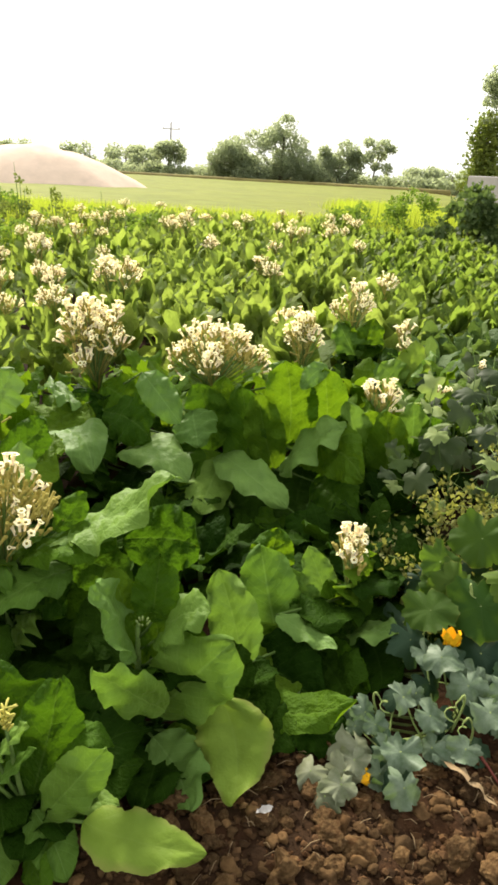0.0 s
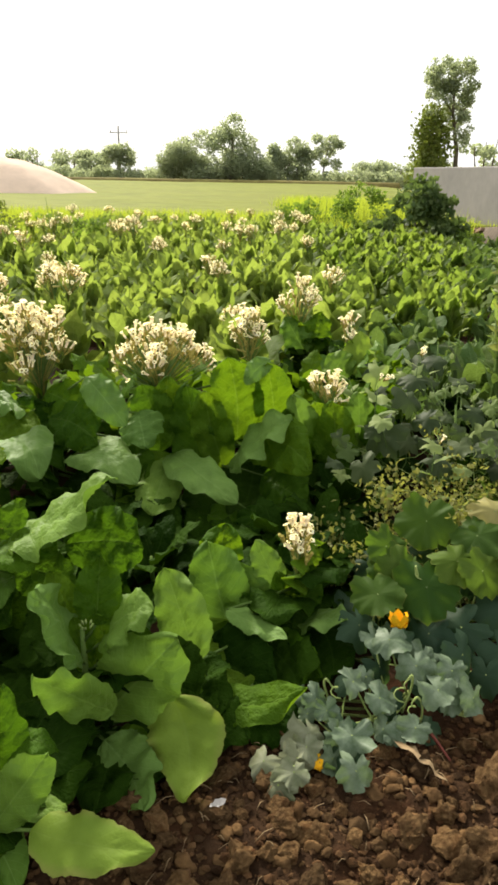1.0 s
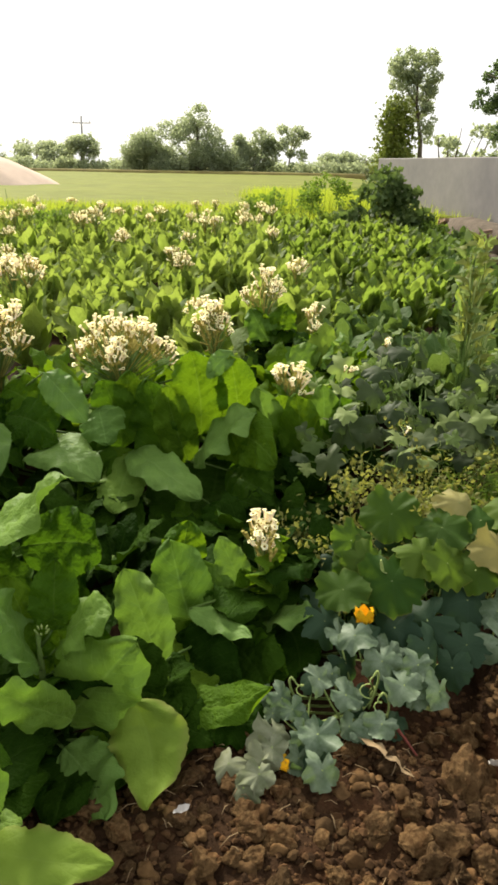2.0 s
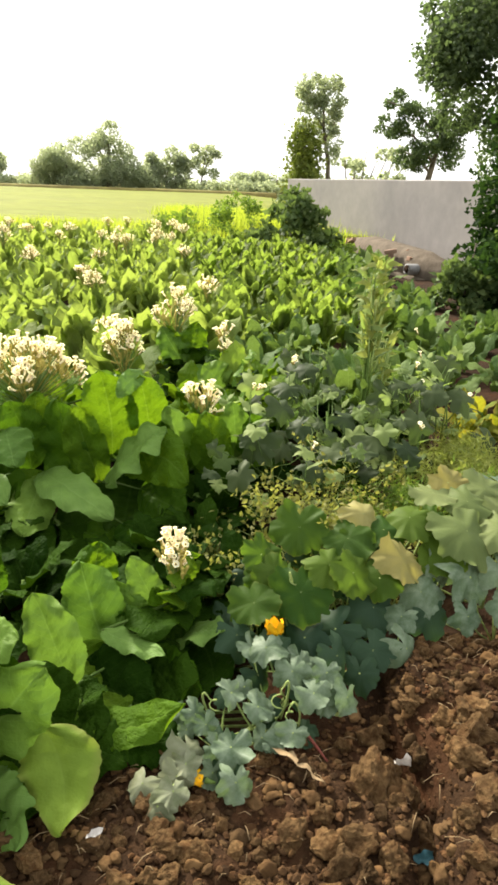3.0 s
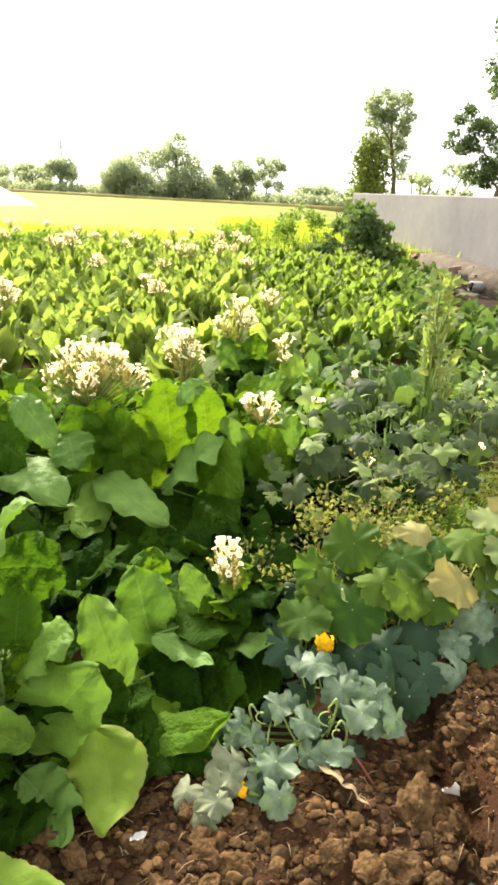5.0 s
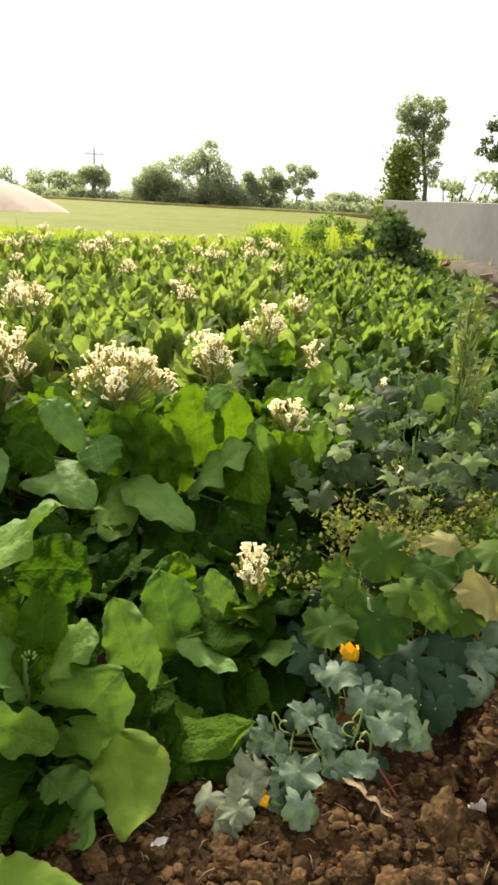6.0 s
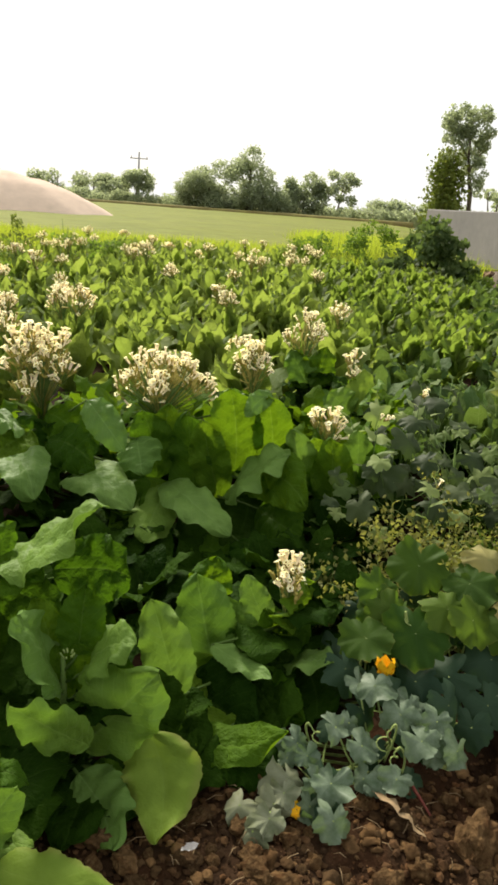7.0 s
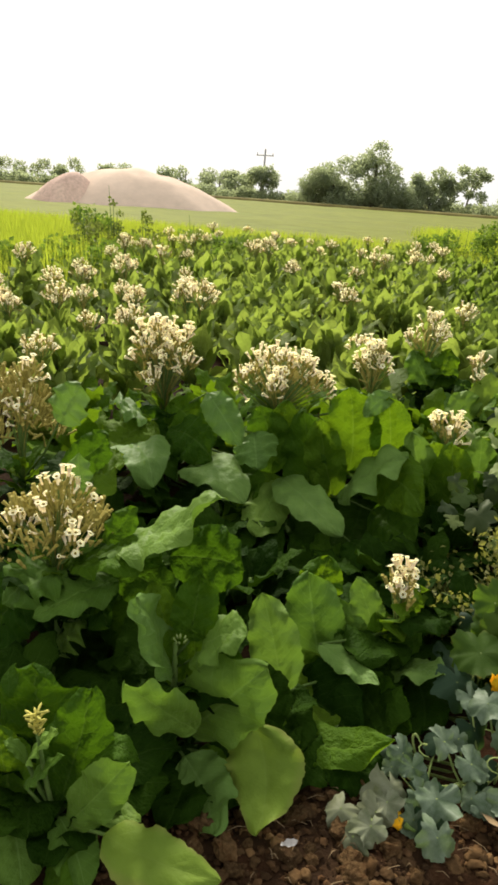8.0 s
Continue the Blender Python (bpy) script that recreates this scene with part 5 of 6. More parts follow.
used = set()
far = []
y = 1.9
while y < 15.2:
    x = -1.0 - y * 0.42
    while x < 0.4 + y * 0.66:
        px, py = x + fr.uniform(-0.13, 0.13), y + fr.uniform(-0.13, 0.13)
        x += 0.47 + 0.008 * y
        if any(math.hypot(px - a, py - b) < 0.42 for a, b in HAND) or (py < 4.3 and -1.35 < px < 1.2) or (px >= 1.2 and py < 3.7 + 0.2 * px) or px > 5.0 or (px > 3.95 and 6.6 < py < 10) or (py > 8.8 and px > 0.41 * py) or math.hypot(px - 3.15, py - 5.05) < 0.36:
            continue
        if px < -3.6 and py > 7.5:
            continue
        if py < 2.6 and px > -1.4:
            continue
        edge = edge_of_flowers(py)
        if px < edge:
            src = fr.choice(flowering if fr.random() < (0.16 if py < 7.2 and px > -0.95 else 0.8 if px < -1.3 and py < 6.5 else 0.42) else leafy)
            size = fr.uniform(0.88, 1.12)
            label = "flowering tobacco plant, bright green, in the field rows" if src in flowering else "leafy green tobacco plant in the field rows"
        else:
            src = fr.choice(fresh if px < edge + 1.0 + 0.1 * py and py > 6 else young)
            size = fr.uniform(0.85, 1.1)
            label = "leafy tobacco plant without flowers, low and fresh green"
        m = pose(px, py, 0, fr.uniform(-5, 5), fr.uniform(-5, 5), fr.uniform(0, 360))
        if py > 9.8:
            far.append((src, m @ Matrix.Scale(size, 4)))
            continue
        if src in used:
            plant = copy_thing(src, m)
        else:
            used.add(src)
            plant = src
            plant.matrix_basis = m
        plant.scale = (size, size, size * fr.uniform(0.9, 1.1))
        tagged(plant, label, "tobacco plant", "tobacco plants in the field")
    y += 0.44 + 0.008 * y

# low leafy plants in the gaps between the nearest ones, shade put into their green
under = [tobacco_grown(180 + k, 0.13, 13, 0.32, SHADE_GREEN, low=8, rise=40) for k in range(3)]
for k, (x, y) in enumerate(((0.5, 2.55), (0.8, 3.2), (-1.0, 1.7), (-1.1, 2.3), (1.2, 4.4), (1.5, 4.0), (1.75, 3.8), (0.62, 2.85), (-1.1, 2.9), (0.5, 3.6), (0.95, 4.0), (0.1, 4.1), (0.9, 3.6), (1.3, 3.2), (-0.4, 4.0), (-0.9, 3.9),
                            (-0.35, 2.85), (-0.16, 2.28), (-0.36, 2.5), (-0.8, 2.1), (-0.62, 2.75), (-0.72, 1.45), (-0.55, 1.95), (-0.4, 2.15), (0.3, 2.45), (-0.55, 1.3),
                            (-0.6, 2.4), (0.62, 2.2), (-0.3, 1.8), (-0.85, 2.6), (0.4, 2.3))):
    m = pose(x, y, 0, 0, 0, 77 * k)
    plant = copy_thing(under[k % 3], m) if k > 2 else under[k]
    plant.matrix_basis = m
    tagged(plant, "low tobacco plant whose dark green holds the shade of its neighbours", "tobacco plant", "tobacco plants in the field")

# fuller plants between the flowering ones
between = [tobacco_grown(190 + k, 0.34, 14, 0.36, MID, low=10, rise=50) for k in range(3)]
for k, (x, y) in enumerate(((-1.15, 3.0), (-0.95, 3.45), (-1.35, 3.55), (-0.5, 3.6), (0.05, 3.55), (0.4, 3.35), (0.75, 3.5), (0.55, 3.95), (0.2, 3.9), (1.0, 3.75), (-0.15, 3.95), (-0.7, 4.0), (1.05, 4.2))):
    m = pose(x, y, 0, 0, 0, 61 * k)
    plant = copy_thing(between[k % 3], m) if k > 2 else between[k]
    plant.matrix_basis = m
    tagged(plant, "leafy mid-green tobacco plant standing among the flowering ones", "tobacco plant", "tobacco plants in the field")

# the rows further off, joined
fv, ff, fi, fm = [], [], [], [FIELD, FRESH, YOUNG, STEM, CALYX, CREAM, TUBE]
for src, m in far:
    for o in src.children:
        w = np.array(m @ o.matrix_basis)
        me = o.data
        co = np.empty(len(me.vertices) * 3)
        me.vertices.foreach_get("co", co)
        base = len(fv)
        fv += (co.reshape(-1, 3) @ w[:3, :3].T + w[:3, 3]).tolist()
        names = [fm.index(q) for q in me.materials]
        for p in me.polygons:
            ff.append(tuple(base + k for k in p.vertices))
            fi.append(names[p.material_index])
tagged(new("tobacco_rows", mesh_of("tobacco_rows", fv, ff, fm, index=fi)), "far rows of tobacco, flowering and leafy, merging together", "tobacco field", kind="stuff")


# ---- gourd vines at the field's edge ----
GOURD_BLUES = [(0.604, 1.704, 0.20, 0.076), (0.669, 1.624, 0.17, 0.073), (0.716, 1.557, 0.14, 0.075), (0.817, 1.552, 0.12, 0.070), (0.553, 1.549, 0.12, 0.062), (0.483, 1.593, 0.14, 0.054), (0.379, 1.567, 0.10, 0.054), (0.463, 1.449, 0.08, 0.074), (0.462, 1.359, 0.05, 0.067), (0.642, 1.477, 0.08, 0.059), (0.558, 1.493, 0.06, 0.056), (0.775, 1.629, 0.15, 0.065), (0.406, 1.533, 0.09, 0.048)]
GOURD_BLEACHED = [(0.348, 1.465, 0.07, 0.067), (0.261, 1.323, 0.04, 0.058), (0.226, 1.391, 0.05, 0.054), (0.314, 1.401, 0.05, 0.054), (0.300, 1.345, 0.06, 0.050), (0.340, 1.420, 0.07, 0.045)]
GOURD_FAR_BLUES = [(1.181, 1.906, 0.22, 0.102), (1.361, 1.917, 0.26, 0.104), (1.479, 1.924, 0.27, 0.091), (1.449, 1.816, 0.20, 0.078), (1.317, 1.819, 0.17, 0.066), (1.298, 1.994, 0.25, 0.083), (1.077, 1.746, 0.12, 0.066), (1.095, 1.848, 0.17, 0.067), (1.704, 2.317, 0.36, 0.126), (1.591, 1.864, 0.27, 0.106), (1.562, 1.767, 0.20, 0.082)]
GOURD_DARKS = [(1.013, 1.896, 0.18, 0.110), (0.861, 1.823, 0.16, 0.088), (0.842, 1.738, 0.12, 0.078), (0.966, 1.749, 0.12, 0.091), (0.532, 1.803, 0.18, 0.080), (0.908, 1.694, 0.08, 0.071), (0.752, 1.803, 0.15, 0.089), (1.204, 1.861, 0.15, 0.085), (0.584, 1.704, 0.10, 0.069)]
GOURD_GREENS = [(0.811, 2.155, 0.36, 0.121), (0.653, 2.050, 0.32, 0.090), (0.757, 1.894, 0.26, 0.131), (0.601, 1.881, 0.24, 0.101), (0.965, 2.071, 0.35, 0.109), (0.941, 1.928, 0.30, 0.101), (1.107, 2.100, 0.36, 0.100), (1.204, 2.106, 0.40, 0.105), (0.865, 1.952, 0.32, 0.093), (0.688, 1.980, 0.28, 0.085), (1.033, 1.915, 0.28, 0.087), (1.289, 1.987, 0.30, 0.100)]
GOURD_PALES = [(1.383, 2.022, 0.38, 0.138), (1.357, 2.255, 0.42, 0.103), (1.518, 2.028, 0.38, 0.116), (1.456, 2.174, 0.42, 0.102), (1.620, 2.120, 0.38, 0.130), (1.580, 2.280, 0.42, 0.110)]
GOURD_OLDS = [(1.121, 1.944, 0.33, 0.102), (1.045, 2.154, 0.40, 0.079), (1.437, 2.305, 0.44, 0.092)]


def gourd_vine(rows, root, mat, lobes, depth, label, seed, lean=35, sharp=0.0, cup=(0.1, 0.5), wave=0.12):
    """A vine: a trailing stem, and stalked leaves at their places."""
    r = random.Random(seed)
    vine = thing("gourd_vine", root[0], root[1], 0, label, "gourd vine")
    order = sorted(rows, key=lambda q: (q[0] - root[0]) ** 2 + (q[1] - root[1]) ** 2)
    path = [(0, 0, 0.0)] + [(q[0] - root[0], q[1] - root[1] + 0.03, 0.025) for q in sorted(order, key=lambda q: q[0])[::3]]
    part("vine_stem", tube(path, [0.0042] * len(path), VINE, 6), vine)
    for i, (x, y, z, rad) in enumerate(order):
        tilt, turn = r.uniform(lean - 18, lean + 18), r.uniform(-45, 45)
        m = Matrix.Translation((x - root[0], y - root[1], z)) @ Euler((0, 0, radians(turn))).to_matrix().to_4x4() @ Euler((radians(tilt), 0, 0)).to_matrix().to_4x4() @ Euler((0, 0, radians(-90 + r.uniform(-40, 40)))).to_matrix().to_4x4()
        leaf = part("leaf", lobed(rad * 0.86, lobes, depth, mat, seed * 60 + i, r.uniform(*cup), wave=wave, sharp=sharp, cleft=0.3 if sharp < 0 else 0.72), vine, at=m)
        foot = min(path, key=lambda q: (q[0] - x + root[0]) ** 2 + (q[1] - y + root[1]) ** 2)
        inv = m.inverted()
        a, b = inv @ Vector((foot[0], foot[1], foot[2])), Vector((0, 0, 0))
        mid = inv @ Vector(((foot[0] + x - root[0]) / 2, (foot[1] + y - root[1]) / 2 + 0.02, z * 0.45))
        part("leaf_stalk", tube([a, mid, b], [0.0035, 0.003, 0.003], VINE, 5), leaf)
    return vine


# lower layer of leaves, its shade carried by the darkened green
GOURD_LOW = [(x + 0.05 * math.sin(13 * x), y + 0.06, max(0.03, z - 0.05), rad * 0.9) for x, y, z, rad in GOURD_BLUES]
gourd_vine(GOURD_LOW, (0.62, 1.66), GOURD_SHADED, 5, 0.1, "shaded lower leaves of a gourd vine", 7, 30)
gourd_vine([(x + 0.055 * math.sin(31 * x + 7 * y), y + 0.03 + 0.03 * math.cos(23 * y), z - 0.02, rad * 0.72) for x, y, z, rad in GOURD_BLUES], (0.61, 1.63), GOURD_BLUE, 5, 0.1, "gourd vine with small dusty blue-green leaves", 11, 40, 0.2, (0.0, 0.5), 0.3)
gourd_vine([(x, y, z, rad * 0.84) for x, y, z, rad in GOURD_BLUES], (0.6, 1.6), GOURD_BLUE, 5, 0.11, "trailing gourd vine with dusty blue-green lobed leaves", 1, 40, 0.15, (0.0, 0.5), 0.3)
gourd_vine(GOURD_BLEACHED, (0.36, 1.47), GOURD_BLEACH, 5, 0.12, "end of a gourd vine with bleached, dried lobed leaves", 8, 40, 0.2, (0.0, 0.6), 0.34)
gourd_vine(GOURD_FAR_BLUES, (1.35, 2.05), GOURD_BLUE, 5, 0.17, "gourd vine with dusty blue-green pointed lobed leaves", 2, 42, 0.6, (0.15, 0.4))
gourd_vine(GOURD_DARKS, (1.0, 1.95), GOURD_SHADED, 5, 0.16, "gourd vine with dark green lobed leaves in shade", 3, 46, 0.5, (0.15, 0.4))
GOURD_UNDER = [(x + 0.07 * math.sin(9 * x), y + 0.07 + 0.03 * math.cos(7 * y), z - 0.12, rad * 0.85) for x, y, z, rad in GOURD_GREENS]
gourd_vine(GOURD_UNDER, (1.05, 2.25), GOURD_SHADED, 5, 0.08, "shaded lower leaves of a pumpkin vine", 6, 40)
gourd_vine([(x + 0.08 * math.sin(31 * x + 7 * y), y + 0.02 + 0.04 * math.cos(23 * y), z - 0.02, rad * 0.7) for x, y, z, rad in GOURD_GREENS], (1.02, 2.23), GOURD_GREEN, 5, 0.14, "pumpkin vine with smaller rounded yellow-green leaves", 12, 42, -1, (0.1, 0.4), 0.15)
gourd_vine([(x, y, z, rad * 0.92) for x, y, z, rad in GOURD_GREENS], (1.0, 2.2), GOURD_GREEN, 5, 0.14, "pumpkin vine with large rounded yellow-green leaves", 4, 36, -1, (0.1, 0.35), 0.13)
gourd_vine(GOURD_PALES, (1.45, 2.25), GOURD_PALE, 5, 0.12, "pumpkin vine with large pale, greyish green scalloped leaves", 9, 24, -1, (0.05, 0.3), 0.13)
gourd_vine(GOURD_OLDS, (1.13, 2.2), GOURD_OLD, 5, 0.12, "withering pumpkin leaves turned yellow and brown", 5, 30, -1, (0.1, 0.4), 0.2)


def gourd_flower(x, y, z, size, tilt, turn, label):
    """A five-petalled golden cup with frilled rims and a green foot."""
    fl = thing("gourd_flower", x, y, z, label, "flower", "gourd flowers")
    fl.rotation_euler = (radians(tilt), 0, radians(turn))
    part("flower_foot", tube([(0, 0, -0.5 * size), (0, 0, -0.1 * size), (0, 0, 0.12 * size)], [0.08 * size, 0.13 * size, 0.2 * size], STEM, 8), fl)
    for k in range(5):
        c = 2 * math.pi * k / 5
        d = Vector((math.cos(c), math.sin(c), 0))
        b, t = d * 0.12 * size, d * 0.42 * size + Vector((0, 0, 0.95 * size))
        part("petal", blade(b, t, 0.62 * size, -25, -d, GOLD, 8, 6, 1.3, 900 + k), fl)


gourd_flower(0.645, 1.76, 0.19, 0.062, -12, 10, "open golden-yellow gourd flower standing among leaves")
gourd_flower(0.395, 1.4, soil_height(0.395, 1.4) + 0.03, 0.045, -95, 60, "fallen orange-yellow gourd flower lying near the soil")


def tendril(x, y, z, tall, seed):
    r = random.Random(seed)
    pts = []
    for k in range(34):
        f = k / 33
        coil = max(0.0, f - 0.62) * 2.6
        pts.append((0.018 * math.sin(f * 5 + seed) + 0.022 * coil * math.cos(f * 24), 0.02 * coil * math.sin(f * 24) - 0.02 * f, tall * (1 - abs(1 - 2 * f) ** 1.6) if f < 0.5 else tall * (1 - 0.5 * (f - 0.5) * 2)))
    return thing("vine_tendril", x, y, z, "pale green coiling vine tendril", "tendril", "vine tendrils", data=tube(pts, [0.0035] * 20 + [0.0022] * 14, VINE, 5))


for k, (x, y, z, h) in enumerate(((0.63, 1.58, 0.04, 0.14), (0.66, 1.55, 0.03, 0.10), (0.74, 1.93, 0.16, 0.16), (0.42, 1.60, 0.06, 0.09))):
    tendril(x, y, z, h, k)

# ---- weeds behind the vines ----
def lobed_weed(x, y, tall, n, seed, spread=0.3, mat=COTTON, size=0.072, label="branching weed with dull green lobed leaves"):
    r = random.Random(seed)
    w = thing("lobed_weed", x, y, 0, label, "weed", "weeds at the field's edge")
    part("stem", tube([(0, 0, -0.02), (0.02, 0, tall * 0.5), (0.0, 0.02, tall)], [0.007, 0.006, 0.003], STEM, 6), w)
    meshes = [lobed(size * (0.75 + 0.25 * k), 5, 0.19, mt, seed * 9 + k, 0.35, 4, 30, 0.16, sharp=0.5) for k, mt in enumerate((WEED_PALE, mat, mat))]
    for i in range(n):
        c, f = i * 2.4 + r.uniform(-0.5, 0.5), (i + 1) / n
        p = Vector((math.cos(c) * spread * r.uniform(0.4, 1) * (1 - 0.4 * f), math.sin(c) * spread * r.uniform(0.4, 1) * (1 - 0.4 * f), tall * (0.35 + 0.7 * f) * r.uniform(0.85, 1.05)))
        m = Matrix.Translation(p) @ Euler((radians(r.uniform(-10, 75)), 0, radians(r.uniform(-90, 90)))).to_matrix().to_4x4() @ Matrix.Rotation(r.uniform(0, 6), 4, "Z") @ Matrix.Scale(r.uniform(0.7, 1.25), 4)
        leaf = part("leaf", r.choice(meshes), w, at=m)
        inv = m.inverted()
        part("leaf_stalk", tube([inv @ Vector((0, 0, p.z * 0.55)), inv @ (p * 0.6 + Vector((0, 0, p.z * 0.2))), (0, 0, 0)], [0.003, 0.0025, 0.002], STEM, 4), leaf)
    for i in range(3):
        c = i * 2.1 + seed
        p, q = Vector((0.05 * math.cos(c), 0.05 * math.sin(c), tall * 0.4)), Vector((0.16 * math.cos(c), 0.16 * math.sin(c), tall * r.uniform(1.0, 1.25)))
        shoot = part("shoot", tube([p, (p + q) / 2 + Vector((0.02, 0, 0.03)), q], [0.004, 0.003, 0.002], STEM, 5), w)
        for j in range(4):
            b = p + (q - p) * (0.45 + 0.18 * j)
            d = Vector((math.cos(c + j * 2.4), math.sin(c + j * 2.4), 0.5)).normalized()
            part("leaf", blade(b, b + d * r.uniform(0.05, 0.09), 0.028, 30, (0, 0, 1), WEED_PALE, 6, 4, 0.8, seed * 13 + i * 5 + j, point=0.5), shoot)
    for i in range(seed % 2):
        top = Vector((r.uniform(-0.12, 0.12), r.uniform(-0.12, 0.05), tall * r.uniform(0.9, 1.1)))
        fl = part("white_flower", FLORETS[0], w, "small white flower", aim(top, (r.uniform(-0.3, 0.3), -0.6, 1), 0, 1.0))
        part("flower_stalk", tube([Vector((0, 0, 0)), Vector((0.01, 0, -0.06)), Vector((0, 0.02, -0.14))], [0.0016] * 3, STEM, 4), fl)
    return w


def weed_by_hand(root, rows, seed):
    """A branching weed whose lobed leaves are given one by one: place and radius."""
    r = random.Random(seed)
    w = thing("lobed_weed", root[0], root[1], 0, "branching weed with large dull grey-green lobed leaves", "weed", "weeds at the field's edge")
    tall = max(q[2] for q in rows)
    part("stem", tube([(0, 0, -0.02), (0.02, 0.01, tall * 0.5), (0.0, 0.02, tall * 0.92)], [0.009, 0.007, 0.004], STEM, 6), w)
    for i, (x, y, z, rad) in enumerate(rows):
        for twin in range(5):
            p = Vector((x - root[0], y - root[1], z)) + (Vector((r.uniform(-0.15, 0.15), r.uniform(-0.05, 0.15), r.uniform(-0.18, 0.08))) if twin else Vector())
            m = Matrix.Translation(p) @ Euler((radians(r.uniform(15, 65)), 0, radians(r.uniform(-50, 50)))).to_matrix().to_4x4() @ Euler((0, 0, radians(-90 + r.uniform(-50, 50)))).to_matrix().to_4x4()
            ob = part("leaf", lobed(rad * (0.32 if twin else 0.56), 5, 0.17, WEED_PALE if twin > 2 else COTTON, seed * 30 + i * 3 + twin, r.uniform(0.1, 0.45), 5, 50, 0.2, sharp=0.35), w, at=m)
            inv = m.inverted()
            foot = p.z * r.uniform(0.35, 0.8)
            bend = Vector((p.x * 0.55 + r.uniform(-0.03, 0.03), p.y * 0.55 + r.uniform(-0.03, 0.03), foot + (p.z - foot) * r.uniform(0.2, 0.55)))
            part("leaf_stalk", tube([inv @ Vector((0.01, 0.01, foot)), inv @ bend, inv @ bend.lerp(p, 0.6) + Vector((0, 0, -0.01)), (0, 0, 0)], [0.0024, 0.002, 0.0018, 0.0014], STALK, 5), ob)
    return w


weed_by_hand((0.85, 2.85), [(0.79, 2.85, 0.42, 0.164), (0.99, 2.66, 0.38, 0.130), (0.67, 2.62, 0.36, 0.121)], 240)
weed_by_hand((1.15, 3.0), [(0.95, 3.09, 0.50, 0.133), (1.27, 3.07, 0.45, 0.136), (1.28, 3.35, 0.52, 0.126), (1.02, 3.28, 0.55, 0.128), (1.25, 2.80, 0.38, 0.133), (1.11, 2.77, 0.40, 0.113), (1.00, 2.96, 0.45, 0.118)], 241)
weed_by_hand((1.45, 2.95), [(1.35, 2.86, 0.42, 0.172), (1.57, 2.92, 0.48, 0.141), (1.46, 2.78, 0.40, 0.118)], 242)
weed_by_hand((1.75, 3.3), [(1.54, 3.26, 0.50, 0.147), (1.83, 3.32, 0.50, 0.139), (2.18, 3.92, 0.50, 0.147)], 243)
for k, (x, y, h, n, s) in enumerate(((1.02, 3.55, 0.46, 14, 0.3), (1.74, 3.6, 0.46, 12, 0.32), (1.3, 3.9, 0.54, 12, 0.32), (2.0, 3.5, 0.4, 10, 0.3))):
    lobed_weed(x, y, h * 1.1, int(n * 0.85), 200 + k, s)
for k, (x, y, h) in enumerate(((1.42, 3.25, 0.46), (1.95, 3.75, 0.5), (0.8, 3.3, 0.5))):
    lobed_weed(x, y, h, 12, 220 + k, 0.26, WEED_PALE, 0.05, "branching weed with small pale green lobed leaves")


def flowering_shoot(x, y, tall, n, seed):
    """A thin bent shoot with a few white flowers at its tip."""
    r = random.Random(seed)
    w = thing("flowering_shoot", x, y, 0, "thin green shoot with a few small white flowers", "weed", "weeds at the field's edge")
    part("stem", tube([(0.03, 0.05, -0.02), (0.0, 0.03, tall * 0.5), (0, 0, tall)], [0.004, 0.003, 0.002], STALK, 5), w)
    for k in range(n):
        d = Vector((r.uniform(-0.8, 0.8), r.uniform(-1.0, 0.1), r.uniform(0.5, 1.0)))
        top = Vector((0, 0, tall)) + d * 0.035
        part("white_flower", FLORETS[k % 2], w, "small white flower", aim(top, d, k, 0.85))
    for k in range(4):
        c, z = k * 2.4 + seed, tall * (0.5 + 0.12 * k)
        part("leaf", blade(Vector((0, 0.02, z)), Vector((0.1 * math.cos(c), 0.1 * math.sin(c), z + 0.05)), 0.04, 35, (0, 0, 1), WEED_PALE, 6, 4, 0.8, seed * 7 + k, point=0.5), w)


for k, (x, y, h, n) in enumerate(((1.98, 3.9, 0.66, 1), (1.91, 3.7, 0.57, 1), (1.58, 2.9, 0.43, 2), (0.95, 2.6, 0.44, 1), (1.03, 3.3, 0.64, 5), (0.78, 3.0, 0.6, 4))):
    flowering_shoot(x, y, h, n, 260 + k)


